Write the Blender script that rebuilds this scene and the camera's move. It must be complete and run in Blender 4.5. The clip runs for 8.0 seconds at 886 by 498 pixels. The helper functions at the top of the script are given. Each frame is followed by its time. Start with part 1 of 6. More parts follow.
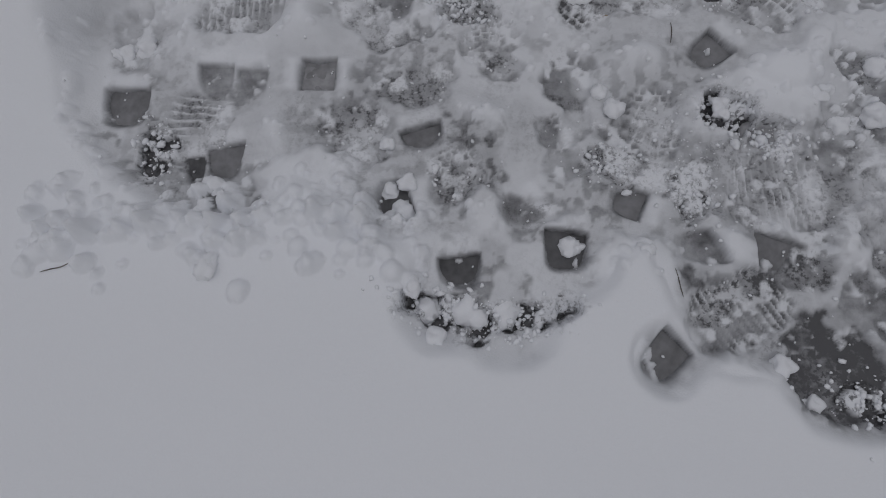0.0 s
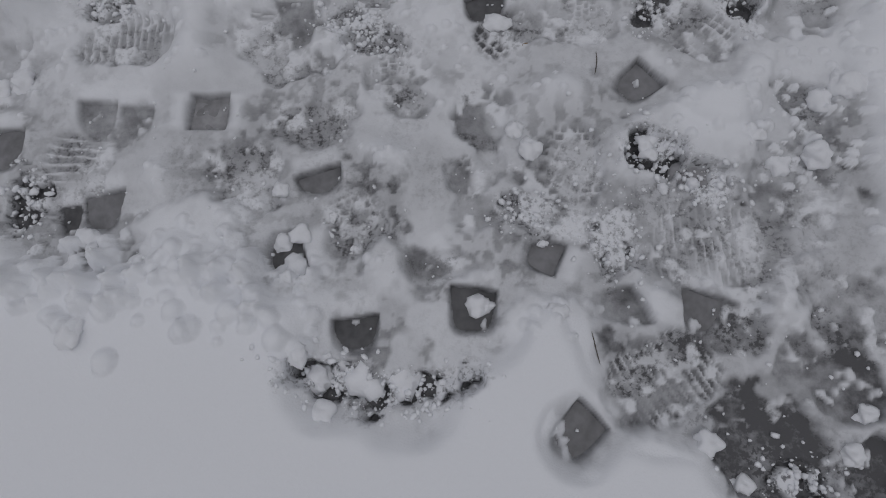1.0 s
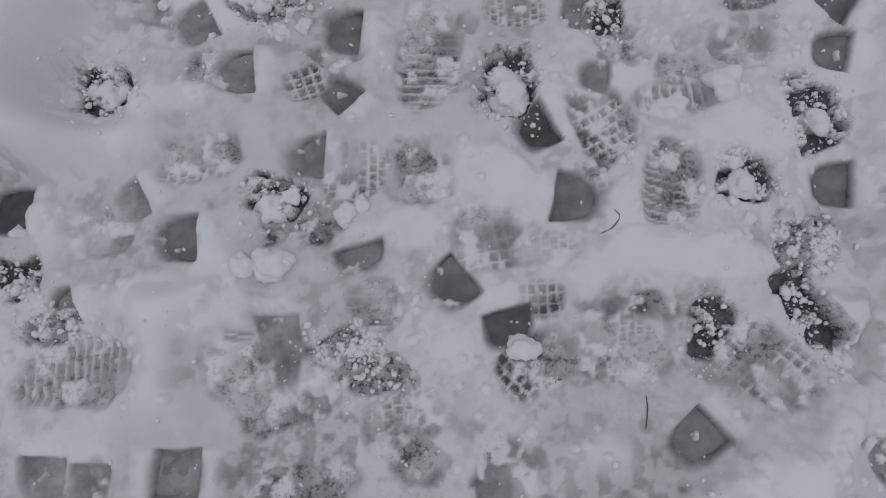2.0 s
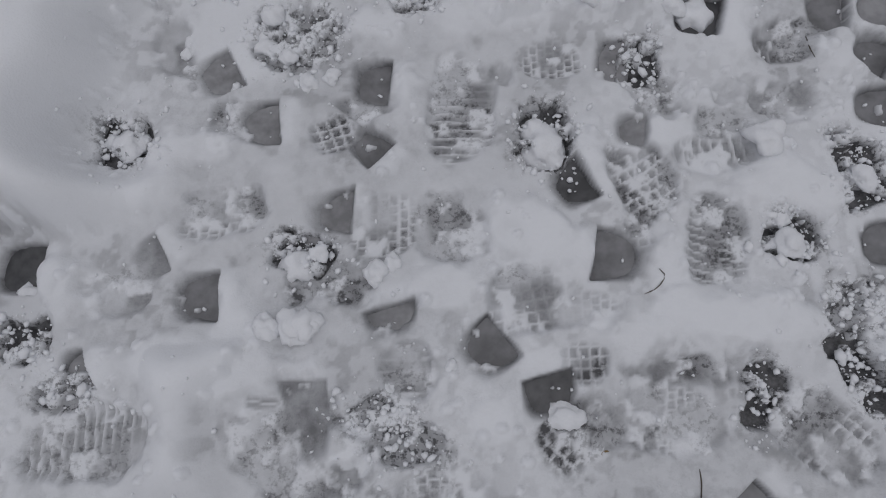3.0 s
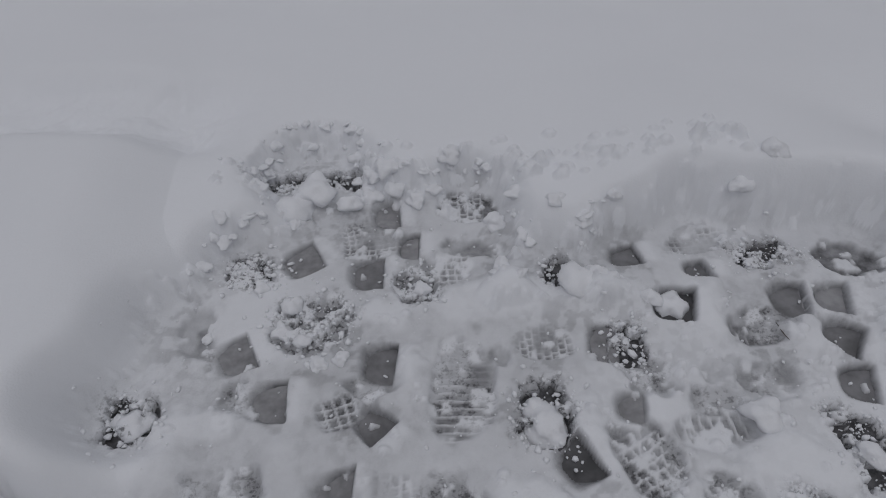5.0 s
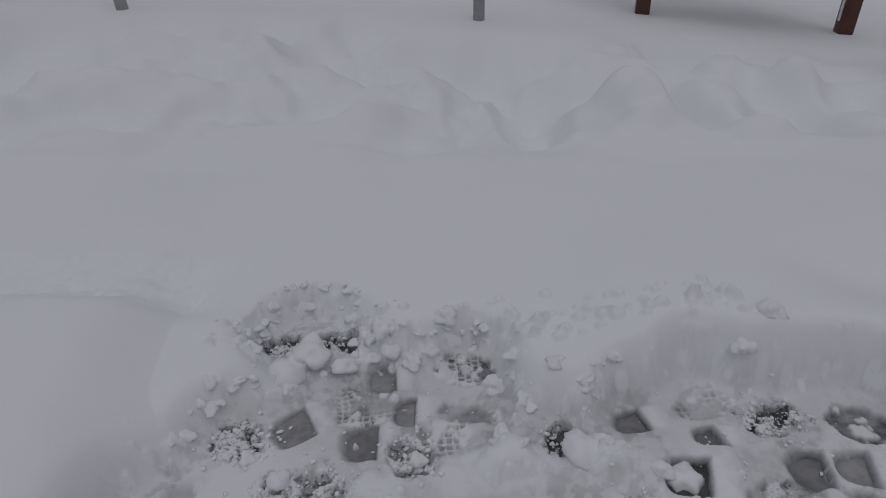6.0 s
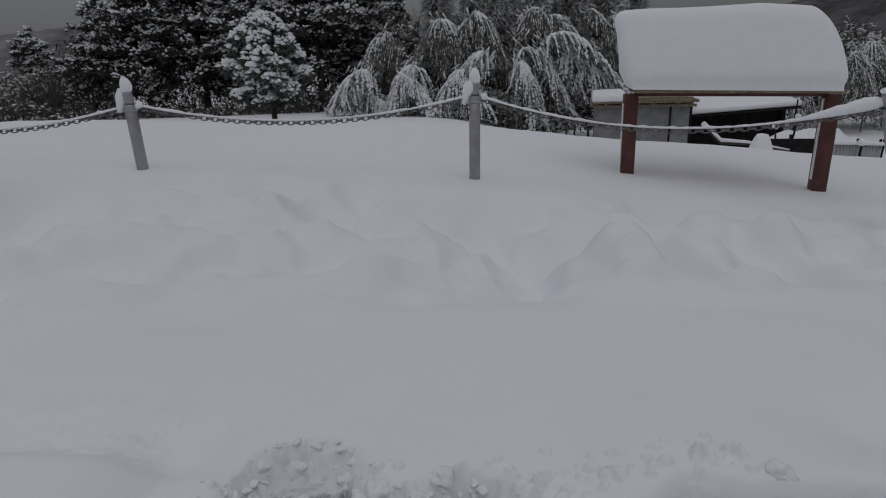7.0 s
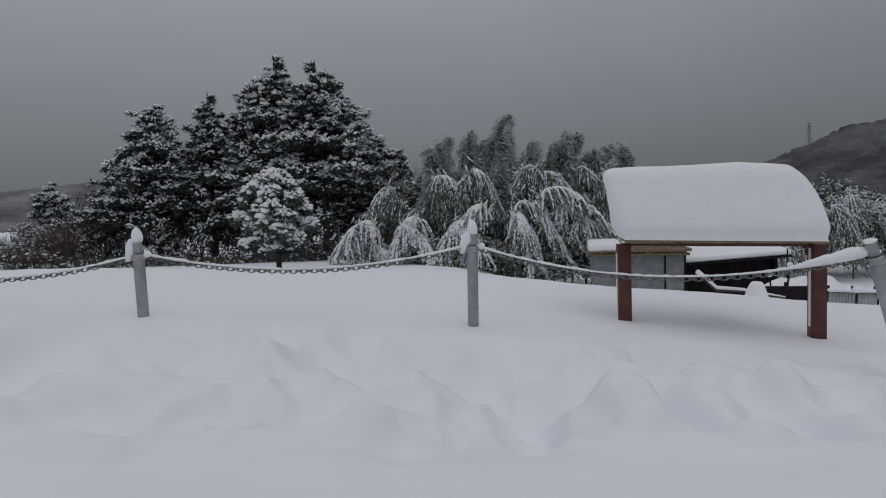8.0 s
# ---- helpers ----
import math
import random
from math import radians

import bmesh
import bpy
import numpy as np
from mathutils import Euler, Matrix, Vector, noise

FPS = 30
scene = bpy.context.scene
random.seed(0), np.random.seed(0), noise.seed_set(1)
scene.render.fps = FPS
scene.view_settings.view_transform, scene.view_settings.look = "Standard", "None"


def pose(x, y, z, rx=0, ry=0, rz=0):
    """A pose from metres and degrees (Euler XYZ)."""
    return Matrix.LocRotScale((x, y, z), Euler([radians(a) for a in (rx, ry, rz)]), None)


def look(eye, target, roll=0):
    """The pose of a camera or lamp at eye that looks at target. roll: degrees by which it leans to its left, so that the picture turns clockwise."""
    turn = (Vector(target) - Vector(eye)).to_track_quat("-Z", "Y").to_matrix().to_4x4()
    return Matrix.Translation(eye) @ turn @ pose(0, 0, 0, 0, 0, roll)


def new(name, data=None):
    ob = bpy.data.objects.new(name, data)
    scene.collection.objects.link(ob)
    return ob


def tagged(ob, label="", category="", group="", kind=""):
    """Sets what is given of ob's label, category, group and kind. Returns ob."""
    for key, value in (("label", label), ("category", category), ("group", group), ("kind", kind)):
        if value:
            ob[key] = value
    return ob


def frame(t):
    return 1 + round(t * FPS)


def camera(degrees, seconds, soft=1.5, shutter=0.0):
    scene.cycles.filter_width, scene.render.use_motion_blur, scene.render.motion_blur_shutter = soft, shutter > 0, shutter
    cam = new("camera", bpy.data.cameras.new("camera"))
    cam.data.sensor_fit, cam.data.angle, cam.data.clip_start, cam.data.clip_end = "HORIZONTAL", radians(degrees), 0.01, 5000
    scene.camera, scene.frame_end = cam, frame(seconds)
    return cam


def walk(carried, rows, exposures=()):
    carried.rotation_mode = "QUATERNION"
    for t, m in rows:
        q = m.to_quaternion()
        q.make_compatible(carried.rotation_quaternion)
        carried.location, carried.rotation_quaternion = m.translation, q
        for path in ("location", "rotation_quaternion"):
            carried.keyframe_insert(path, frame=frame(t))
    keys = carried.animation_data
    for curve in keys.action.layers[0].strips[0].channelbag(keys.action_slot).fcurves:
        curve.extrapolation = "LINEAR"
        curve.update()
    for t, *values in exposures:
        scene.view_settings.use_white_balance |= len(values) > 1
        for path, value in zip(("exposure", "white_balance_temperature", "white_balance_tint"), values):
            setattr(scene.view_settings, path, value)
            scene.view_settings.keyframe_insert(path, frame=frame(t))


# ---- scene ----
cam = camera(73.9, 8.0, soft=1.1)
PATH = [
    (0, (0.098, -0.039, 1.081), (0.005, 0.495, -0.844), -8.7),
    (0.2, (0.169, -0.049, 1.070), (0.085, 0.471, -0.860), -8.4),
    (0.5, (0.224, -0.078, 1.029), (0.147, 0.465, -0.895), -7.3),
    (0.8, (0.283, -0.029, 0.989), (0.153, 0.548, -0.922), -11.8),
    (1, (0.269, 0.102, 0.998), (0.18, 0.616, -0.932), -9.2),
    (1.2, (0.288, 0.214, 0.987), (0.160, 0.752, -0.935), -12.8),
    (1.5, (0.259, 0.483, 0.98), (0.17, 0.918, -0.97), -11.3),
    (2, (0.237, 0.781, 0.959), (0.146, 1.195, -0.995), -12.8),
    (2.2, (0.225, 0.844, 0.952), (0.136, 1.239, -1.007), -13.3),
    (3.3, (0.162, 0.817, 0.919), (0.098, 1.461, -0.974), -6.1),
    (3.5, (0.167, 0.797, 0.916), (0.095, 1.543, -0.938), -6.0),
    (4, (0.155, 0.771, 0.92), (0.1, 1.752, -0.822), -3.9),
    (4.5, (0.161, 0.772, 0.936), (0.108, 1.961, -0.672), -3.4),
    (6, (0.166, 0.811, 0.957), (0.145, 2.509, -0.099), -2.4),
    (6.5, (0.176, 0.804, 0.983), (0.162, 2.616, 0.138), -2.3),
    (7, (0.172, 0.796, 0.987), (0.172, 2.7, 0.375), -2.1),
    (7.5, (0.182, 0.79, 0.992), (0.189, 2.754, 0.619), -2.0),
    (8, (0.187, 0.785, 0.993), (0.202, 2.781, 0.866), -2.0),
]
walk(cam, [(t, look(eye, target, roll)) for t, eye, target, roll in PATH], [(0, -0.22), (0.5, -0.18), (1, -0.13), (1.5, -0.03), (2, 0.04), (3.5, 0.05), (4.5, -0.05), (6.5, -0.38), (7.5, -0.11), (8, 0.1)])


# ---- world: overcast winter sky, darker towards the horizon ----
world = bpy.data.worlds.new("world")
scene.world = world
world.use_nodes = True
wn, wl = world.node_tree.nodes, world.node_tree.links
wn.clear()
w_out = wn.new("ShaderNodeOutputWorld")
w_bg = wn.new("ShaderNodeBackground")
w_sky = wn.new("ShaderNodeTexSky")
w_sky.sky_type = "NISHITA"
w_sky.sun_disc = False
w_sky.sun_elevation = radians(35)
w_sky.sun_rotation = radians(200)
w_coord = wn.new("ShaderNodeTexCoord")
w_sep = wn.new("ShaderNodeSeparateXYZ")
w_ramp = wn.new("ShaderNodeMapRange")
w_ramp.inputs["From Min"].default_value = 0.0
w_ramp.inputs["From Max"].default_value = 1.0
w_ramp.inputs["To Min"].default_value = 0.20
w_ramp.inputs["To Max"].default_value = 1.30
w_noise = wn.new("ShaderNodeTexNoise")
w_noise.inputs["Scale"].default_value = 1.6
w_noise.inputs["Detail"].default_value = 3.0
w_cloud = wn.new("ShaderNodeMapRange")
w_cloud.inputs["To Min"].default_value = 0.86
w_cloud.inputs["To Max"].default_value = 1.14
w_mul = wn.new("ShaderNodeMath")
w_mul.operation = "MULTIPLY"
w_grey = wn.new("ShaderNodeMix")
w_grey.data_type = "RGBA"
w_grey.inputs[0].default_value = 0.97
w_grey.inputs[7].default_value = (0.992, 0.984, 1.032, 1)
w_scale = wn.new("ShaderNodeVectorMath")
w_scale.operation = "SCALE"
wl.new(w_coord.outputs["Generated"], w_sep.inputs[0])
w_side = wn.new("ShaderNodeMath")
w_side.operation = "MULTIPLY_ADD"
w_side.inputs[1].default_value = -0.16
w_side.inputs[2].default_value = 1.0
w_both = wn.new("ShaderNodeMath")
w_both.operation = "MULTIPLY"
wl.new(w_sep.outputs["X"], w_side.inputs[0])
wl.new(w_sep.outputs["Z"], w_ramp.inputs["Value"])
wl.new(w_coord.outputs["Generated"], w_noise.inputs["Vector"])
wl.new(w_noise.outputs["Fac"], w_cloud.inputs["Value"])
wl.new(w_ramp.outputs[0], w_mul.inputs[0])
wl.new(w_cloud.outputs[0], w_both.inputs[0])
wl.new(w_side.outputs[0], w_both.inputs[1])
wl.new(w_both.outputs[0], w_mul.inputs[1])
wl.new(w_sky.outputs[0], w_grey.inputs[6])
wl.new(w_grey.outputs[2], w_scale.inputs[0])
wl.new(w_mul.outputs[0], w_scale.inputs["Scale"])
wl.new(w_scale.outputs[0], w_bg.inputs["Color"])
w_bg.inputs["Strength"].default_value = 0.44
wl.new(w_bg.outputs[0], w_out.inputs[0])

sun = new("sun", bpy.data.lights.new("sun", "SUN"))
sun.data.energy = 0.2
sun.data.angle = radians(40)
sun.data.color = (1.0, 0.97, 0.94)
sun.matrix_world = look((0, 0, 30), (-8, 12, 0))


# ---- materials ----
def material(name, low, high, scale=20.0, rough=0.6, metal=0.0, bump=0.3, fine=6.0, spread=(0.35, 0.65), depth=0.004, sheen=0.5):
    """A surface that wanders between two colours at two scales, with fine relief."""
    mat = bpy.data.materials.new(name)
    mat.use_nodes = True
    nodes, links = mat.node_tree.nodes, mat.node_tree.links
    bsdf = nodes["Principled BSDF"]
    coord = nodes.new("ShaderNodeTexCoord")
    big = nodes.new("ShaderNodeTexNoise")
    big.inputs["Scale"].default_value = scale
    big.inputs["Detail"].default_value = 4.0
    small = nodes.new("ShaderNodeTexNoise")
    small.inputs["Scale"].default_value = scale * fine
    small.inputs["Detail"].default_value = 3.0
    both = nodes.new("ShaderNodeMix")
    both.inputs[0].default_value = 0.3
    span = nodes.new("ShaderNodeMapRange")
    span.inputs["From Min"].default_value, span.inputs["From Max"].default_value = spread
    mix = nodes.new("ShaderNodeMix")
    mix.data_type = "RGBA"
    mix.inputs[6].default_value = (*low, 1)
    mix.inputs[7].default_value = (*high, 1)
    relief = nodes.new("ShaderNodeBump")
    relief.inputs["Strength"].default_value = bump
    relief.inputs["Distance"].default_value = depth
    info = nodes.new("ShaderNodeObjectInfo")
    shift = nodes.new("ShaderNodeVectorMath")
    shift.operation = "MULTIPLY_ADD"
    shift.inputs[1].default_value = (40, 25, 60)
    links.new(info.outputs["Random"], shift.inputs[0])
    links.new(coord.outputs["Object"], shift.inputs[2])
    for tex in (big, small):
        links.new(shift.outputs[0], tex.inputs["Vector"])
    links.new(big.outputs["Fac"], both.inputs[2])
    links.new(small.outputs["Fac"], both.inputs[3])
    links.new(both.outputs[0], span.inputs["Value"])
    links.new(span.outputs[0], mix.inputs[0])
    links.new(mix.outputs[2], bsdf.inputs["Base Color"])
    links.new(both.outputs[0], relief.inputs["Height"])
    links.new(relief.outputs[0], bsdf.inputs["Normal"])
    bsdf.inputs["Roughness"].default_value = rough
    bsdf.inputs["Metallic"].default_value = metal
    bsdf.inputs["Specular IOR Level"].default_value = sheen
    return mat


def snow_sheet_material():
    """White snow; where it was trodden it is packed, greyer and grainier."""
    mat = bpy.data.materials.new("snow_cover")
    mat.use_nodes = True
    nodes, links = mat.node_tree.nodes, mat.node_tree.links
    bsdf = nodes["Principled BSDF"]
    coord = nodes.new("ShaderNodeTexCoord")
    trod = nodes.new("ShaderNodeAttribute")
    trod.attribute_name = "packed"
    grain = nodes.new("ShaderNodeTexNoise")
    grain.inputs["Scale"].default_value = 38.0
    grain.inputs["Detail"].default_value = 5.0
    grain.inputs["Roughness"].default_value = 0.62
    blot = nodes.new("ShaderNodeTexNoise")
    blot.inputs["Scale"].default_value = 9.0
    blot.inputs["Detail"].default_value = 3.0
    crystal = nodes.new("ShaderNodeTexNoise")
    crystal.inputs["Scale"].default_value = 260.0
    crystal.inputs["Detail"].default_value = 2.0
    grit = nodes.new("ShaderNodeAttribute")
    grit.attribute_name = "grit"
    speck = nodes.new("ShaderNodeTexNoise")
    speck.inputs["Scale"].default_value = 95.0
    speck.inputs["Detail"].default_value = 4.0
    speck.inputs["Roughness"].default_value = 0.7
    dots = nodes.new("ShaderNodeMapRange")
    dots.inputs["From Min"].default_value, dots.inputs["From Max"].default_value = 0.50, 0.62
    gritty = nodes.new("ShaderNodeMath")
    gritty.operation = "MULTIPLY"
    dirtier = nodes.new("ShaderNodeMath")
    dirtier.operation = "ADD"
    dirtier.use_clamp = True
    grains = nodes.new("ShaderNodeMath")
    grains.operation = "MULTIPLY_ADD"
    grains.inputs[1].default_value = -2.5
    add = nodes.new("ShaderNodeMath")
    add.operation = "ADD"
    span = nodes.new("ShaderNodeMapRange")
    span.inputs["From Min"].default_value, span.inputs["From Max"].default_value = 0.7, 1.3
    span.inputs["To Min"].default_value, span.inputs["To Max"].default_value = 0.70, 1.22
    dirt = nodes.new("ShaderNodeMath")
    dirt.operation = "MULTIPLY"
    dirt.use_clamp = True
    mix = nodes.new("ShaderNodeMix")
    mix.data_type = "RGBA"
    mix.inputs[6].default_value = (0.84, 0.855, 0.885, 1)
    mix.inputs[7].default_value = (0.105, 0.105, 0.11, 1)
    relief = nodes.new("ShaderNodeBump")
    relief.inputs["Strength"].default_value = 0.25
    relief.inputs["Distance"].default_value = 0.004
    height = nodes.new("ShaderNodeMath")
    height.operation = "ADD"
    for tex in (grain, blot, crystal, speck):
        links.new(coord.outputs["Object"], tex.inputs["Vector"])
    links.new(grain.outputs["Fac"], add.inputs[0])
    links.new(blot.outputs["Fac"], add.inputs[1])
    links.new(add.outputs[0], span.inputs["Value"])
    links.new(span.outputs[0], dirt.inputs[0])
    links.new(trod.outputs["Fac"], dirt.inputs[1])
    links.new(speck.outputs["Fac"], dots.inputs["Value"])
    links.new(dots.outputs[0], gritty.inputs[0])
    links.new(grit.outputs["Fac"], gritty.inputs[1])
    links.new(dirt.outputs[0], dirtier.inputs[0])
    links.new(gritty.outputs[0], dirtier.inputs[1])
    links.new(dirtier.outputs[0], mix.inputs[0])
    links.new(mix.outputs[2], bsdf.inputs["Base Color"])
    links.new(grain.outputs["Fac"], height.inputs[0])
    links.new(crystal.outputs["Fac"], height.inputs[1])
    links.new(gritty.outputs[0], grains.inputs[0])
    links.new(height.outputs[0], grains.inputs[2])
    links.new(grains.outputs[0], relief.inputs["Height"])
    links.new(relief.outputs[0], bsdf.inputs["Normal"])
    bsdf.inputs["Roughness"].default_value = 0.7
    bsdf.inputs["Specular IOR Level"].default_value = 0.25
    return mat


SNOW_SHEET = snow_sheet_material()
SNOW = material("snow", (0.83, 0.845, 0.875), (0.87, 0.88, 0.905), 14, 0.7, bump=0.3, sheen=0.25)
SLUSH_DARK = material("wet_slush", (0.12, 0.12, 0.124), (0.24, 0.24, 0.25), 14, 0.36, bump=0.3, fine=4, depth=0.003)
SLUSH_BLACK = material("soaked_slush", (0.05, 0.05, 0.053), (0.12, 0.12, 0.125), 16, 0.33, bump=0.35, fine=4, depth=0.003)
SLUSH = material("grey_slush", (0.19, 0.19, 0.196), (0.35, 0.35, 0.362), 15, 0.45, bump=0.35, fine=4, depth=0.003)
ASPHALT = material("wet_asphalt", (0.025, 0.025, 0.027), (0.14, 0.14, 0.147), 60, 0.35, bump=0.8, fine=5, depth=0.005)
STEEL = material("galvanised_steel", (0.30, 0.30, 0.31), (0.42, 0.42, 0.43), 11, 0.42, 0.75, bump=0.08, fine=14)
CHAIN_STEEL = material("chain_steel", (0.10, 0.10, 0.105), (0.24, 0.235, 0.23), 40, 0.5, 0.7, bump=0.2)
RED_PAINT = material("red_brown_paint", (0.06, 0.017, 0.014), (0.11, 0.034, 0.026), 9, 0.5, bump=0.15, fine=12)
OLD_TIMBER = material("old_timber", (0.13, 0.095, 0.06), (0.30, 0.25, 0.17), 13, 0.75, bump=0.4)
BLACK_TIMBER = material("blackened_timber", (0.009, 0.008, 0.009), (0.026, 0.021, 0.021), 6, 0.85, bump=0.4, sheen=0.15)
GREY_PANEL = material("grey_panel", (0.16, 0.163, 0.17), (0.27, 0.275, 0.285), 3, 0.6, bump=0.15)
PALE_SHEET = material("pale_corrugated_sheet", (0.36, 0.37, 0.38), (0.52, 0.53, 0.54), 3, 0.5, 0.2, bump=0.15)
BARK = material("bark", (0.03, 0.024, 0.02), (0.075, 0.062, 0.052), 10, 0.85, bump=0.7, depth=0.02)
NEEDLES = material("conifer_needles", (0.022, 0.026, 0.021), (0.07, 0.074, 0.063), 3.5, 0.8, bump=0.3, sheen=0.2)
EVERGREEN = material("evergreen_leaves", (0.03, 0.036, 0.028), (0.09, 0.1, 0.085), 5, 0.65, bump=0.3)
BAMBOO_LEAF = material("bamboo_leaves", (0.055, 0.062, 0.048), (0.17, 0.175, 0.15), 2.2, 0.7, bump=0.3)
FROST_LEAF = material("snow_dusted_leaves", (0.64, 0.65, 0.66), (0.87, 0.88, 0.89), 3, 0.75, bump=0.3)
CULM = material("bamboo_culm", (0.06, 0.075, 0.04), (0.14, 0.15, 0.09), 5, 0.5, bump=0.1)
BRUSH = material("bare_brush", (0.04, 0.035, 0.03), (0.10, 0.09, 0.08), 3, 0.85, bump=0.4)
HILL = material("snowy_wooded_hill", (0.035, 0.034, 0.035), (0.135, 0.135, 0.14), 0.05, 0.9, bump=0.5, fine=7, depth=2.0, spread=(0.40, 0.66))
# pale snowy fields, with distant haze also painted into the lighter base colours
HILL_FIELD_HAZE = material("snowy_fields_with_haze", (0.06, 0.059, 0.061), (0.22, 0.22, 0.23), 0.035, 0.9, bump=0.4, fine=7, depth=2.0, spread=(0.38, 0.64))
DEAD_LEAF = material("dead_leaf", (0.20, 0.13, 0.05), (0.34, 0.24, 0.11), 120, 0.7)
TWIG = material("dead_twig", (0.06, 0.05, 0.042), (0.13, 0.11, 0.09), 60, 0.8)


# ---- small tools ----
def vnoise(x, y, seed=0):
    """Smooth value noise, 0 to 1, on arrays."""
    xi, yi = np.floor(x).astype(np.int64), np.floor(y).astype(np.int64)
    fx, fy = x - xi, y - yi
    fx, fy = fx * fx * (3 - 2 * fx), fy * fy * (3 - 2 * fy)

    def corner(a, b):
        n = (a * 374761393 + b * 668265263 + seed * 974634777) & 0xFFFFFFFF
        n = ((n ^ (n >> 13)) * 1274126177) & 0xFFFFFFFF
        return ((n ^ (n >> 16)) & 0xFFFF) / 65535.0

    top = corner(xi, yi) * (1 - fx) + corner(xi + 1, yi) * fx
    low = corner(xi, yi + 1) * (1 - fx) + corner(xi + 1, yi + 1) * fx
    return top * (1 - fy) + low * fy


def fbm(x, y, seed=0, octaves=4):
    total, weight, size = 0.0, 0.0, 1.0
    for o in range(octaves):
        total = total + size * vnoise(x * 2**o, y * 2**o, seed + o)
        weight += size
        size *= 0.5
    return total / weight


def smooth(a, b, v):
    s = np.clip((v - a) / (b - a), 0, 1)
    return s * s * (3 - 2 * s)


def mesh_of(name, verts, faces, mat, smooth_shade=True):
    """A mesh from arrays; all faces have the same number of corners."""
    verts, faces = np.asarray(verts, np.float32), np.asarray(faces, np.int32)
    me = bpy.data.meshes.new(name)
    n, k = faces.shape
    me.vertices.add(len(verts))
    me.vertices.foreach_set("co", verts.ravel())
    me.loops.add(n * k)
    me.loops.foreach_set("vertex_index", faces.ravel())
    me.polygons.add(n)
    me.polygons.foreach_set("loop_start", np.arange(0, n * k, k, dtype=np.int32))
    me.polygons.foreach_set("use_smooth", np.full(n, smooth_shade, bool))
    me.update(calc_edges=True)
    me.validate()
    me.materials.append(mat)
    return me


def part(name, data, mat=None, parent=None, label="", m=None):
    """Links a bmesh or a mesh as one object under a thing or a part."""
    if isinstance(data, bmesh.types.BMesh):
        me = bpy.data.meshes.new(name)
        data.to_mesh(me)
        data.free()
        me.materials.append(mat)
        for p in me.polygons:
            p.use_smooth = True
        data = me
    ob = new(name, data)
    ob.parent = parent
    if m is not None:
        ob.matrix_basis = m
    return tagged(ob, label)


def empty(name, m, label, category, group="", kind=""):
    ob = new(name)
    ob.matrix_basis = m
    ob.empty_display_size = 0.1
    return tagged(ob, label, category, group, kind)


def box(sx, sy, sz, at=(0, 0, 0), bevel=0.004, segments=2):
    """A bevelled box that stands on the height at[2]."""
    bm = bmesh.new()
    bmesh.ops.create_cube(bm, size=1)
    for v in bm.verts:
        v.co = (v.co.x * sx + at[0], v.co.y * sy + at[1], (v.co.z + 0.5) * sz + at[2])
    if bevel:
        bmesh.ops.bevel(bm, geom=bm.edges[:], offset=bevel, segments=segments, affect="EDGES", profile=0.5)
    return bm


def tube(points, radii, sides=10, caps=True):
    """A closed round tube along points, as verts and quads."""
    points = np.asarray(points, float)
    radii = np.broadcast_to(np.asarray(radii, float), len(points))
    if caps:
        points = np.vstack([points[:1], points, points[-1:]])
        radii = np.r_[1e-4, radii, 1e-4]
    way = np.gradient(points, axis=0)
    way[0], way[-1] = way[1] if caps else way[0], way[-2] if caps else way[-1]
    way /= np.linalg.norm(way, axis=1, keepdims=True) + 1e-9
    ref = np.array([0.0, 1.0, 0.0]) if abs(way[:, 1]).mean() < 0.8 else np.array([1.0, 0, 0])
    a = np.cross(way, ref)
    a /= np.linalg.norm(a, axis=1, keepdims=True) + 1e-9
    b = np.cross(way, a)
    ang = np.linspace(0, 2 * np.pi, sides, endpoint=False)
    verts = points[:, None] + radii[:, None, None] * (a[:, None] * np.cos(ang)[None, :, None] + b[:, None] * np.sin(ang)[None, :, None])
    i = np.arange(len(points) - 1)[:, None] * sides
    j = np.arange(sides)[None]
    k = (j + 1) % sides
    faces = np.stack([i + j, i + k, i + sides + k, i + sides + j], -1).reshape(-1, 4)
    return verts.reshape(-1, 3), faces


OCT_V = np.array([(1, 0, 0), (-1, 0, 0), (0, 1, 0), (0, -1, 0), (0, 0, 1), (0, 0, -1)], float)
TET_V = np.array([(1.1, 0, 0), (-0.9, 0, 0.8), (-0.5, 0.95, -0.45), (-0.5, -0.95, -0.45)])
TET_F = np.array([(0, 2, 1), (0, 1, 3), (0, 3, 2), (1, 2, 3)])
GOLD = (1 + 5**0.5) / 2
ICO_V = np.array([(-1, GOLD, 0), (1, GOLD, 0), (-1, -GOLD, 0), (1, -GOLD, 0), (0, -1, GOLD), (0, 1, GOLD), (0, -1, -GOLD), (0, 1, -GOLD), (GOLD, 0, -1), (GOLD, 0, 1), (-GOLD, 0, -1), (-GOLD, 0, 1)]) / 1.9
ICO_F = np.array([(0, 11, 5), (0, 5, 1), (0, 1, 7), (0, 7, 10), (0, 10, 11), (1, 5, 9), (5, 11, 4), (11, 10, 2), (10, 7, 6), (7, 1, 8), (3, 9, 4), (3, 4, 2), (3, 2, 6), (3, 6, 8), (3, 8, 9), (4, 9, 5), (2, 4, 11), (6, 2, 10), (8, 6, 7), (9, 8, 1)])
OCT_F = np.array([(0, 2, 4), (2, 1, 4), (1, 3, 4), (3, 0, 4), (2, 0, 5), (1, 2, 5), (3, 1, 5), (0, 3, 5)])


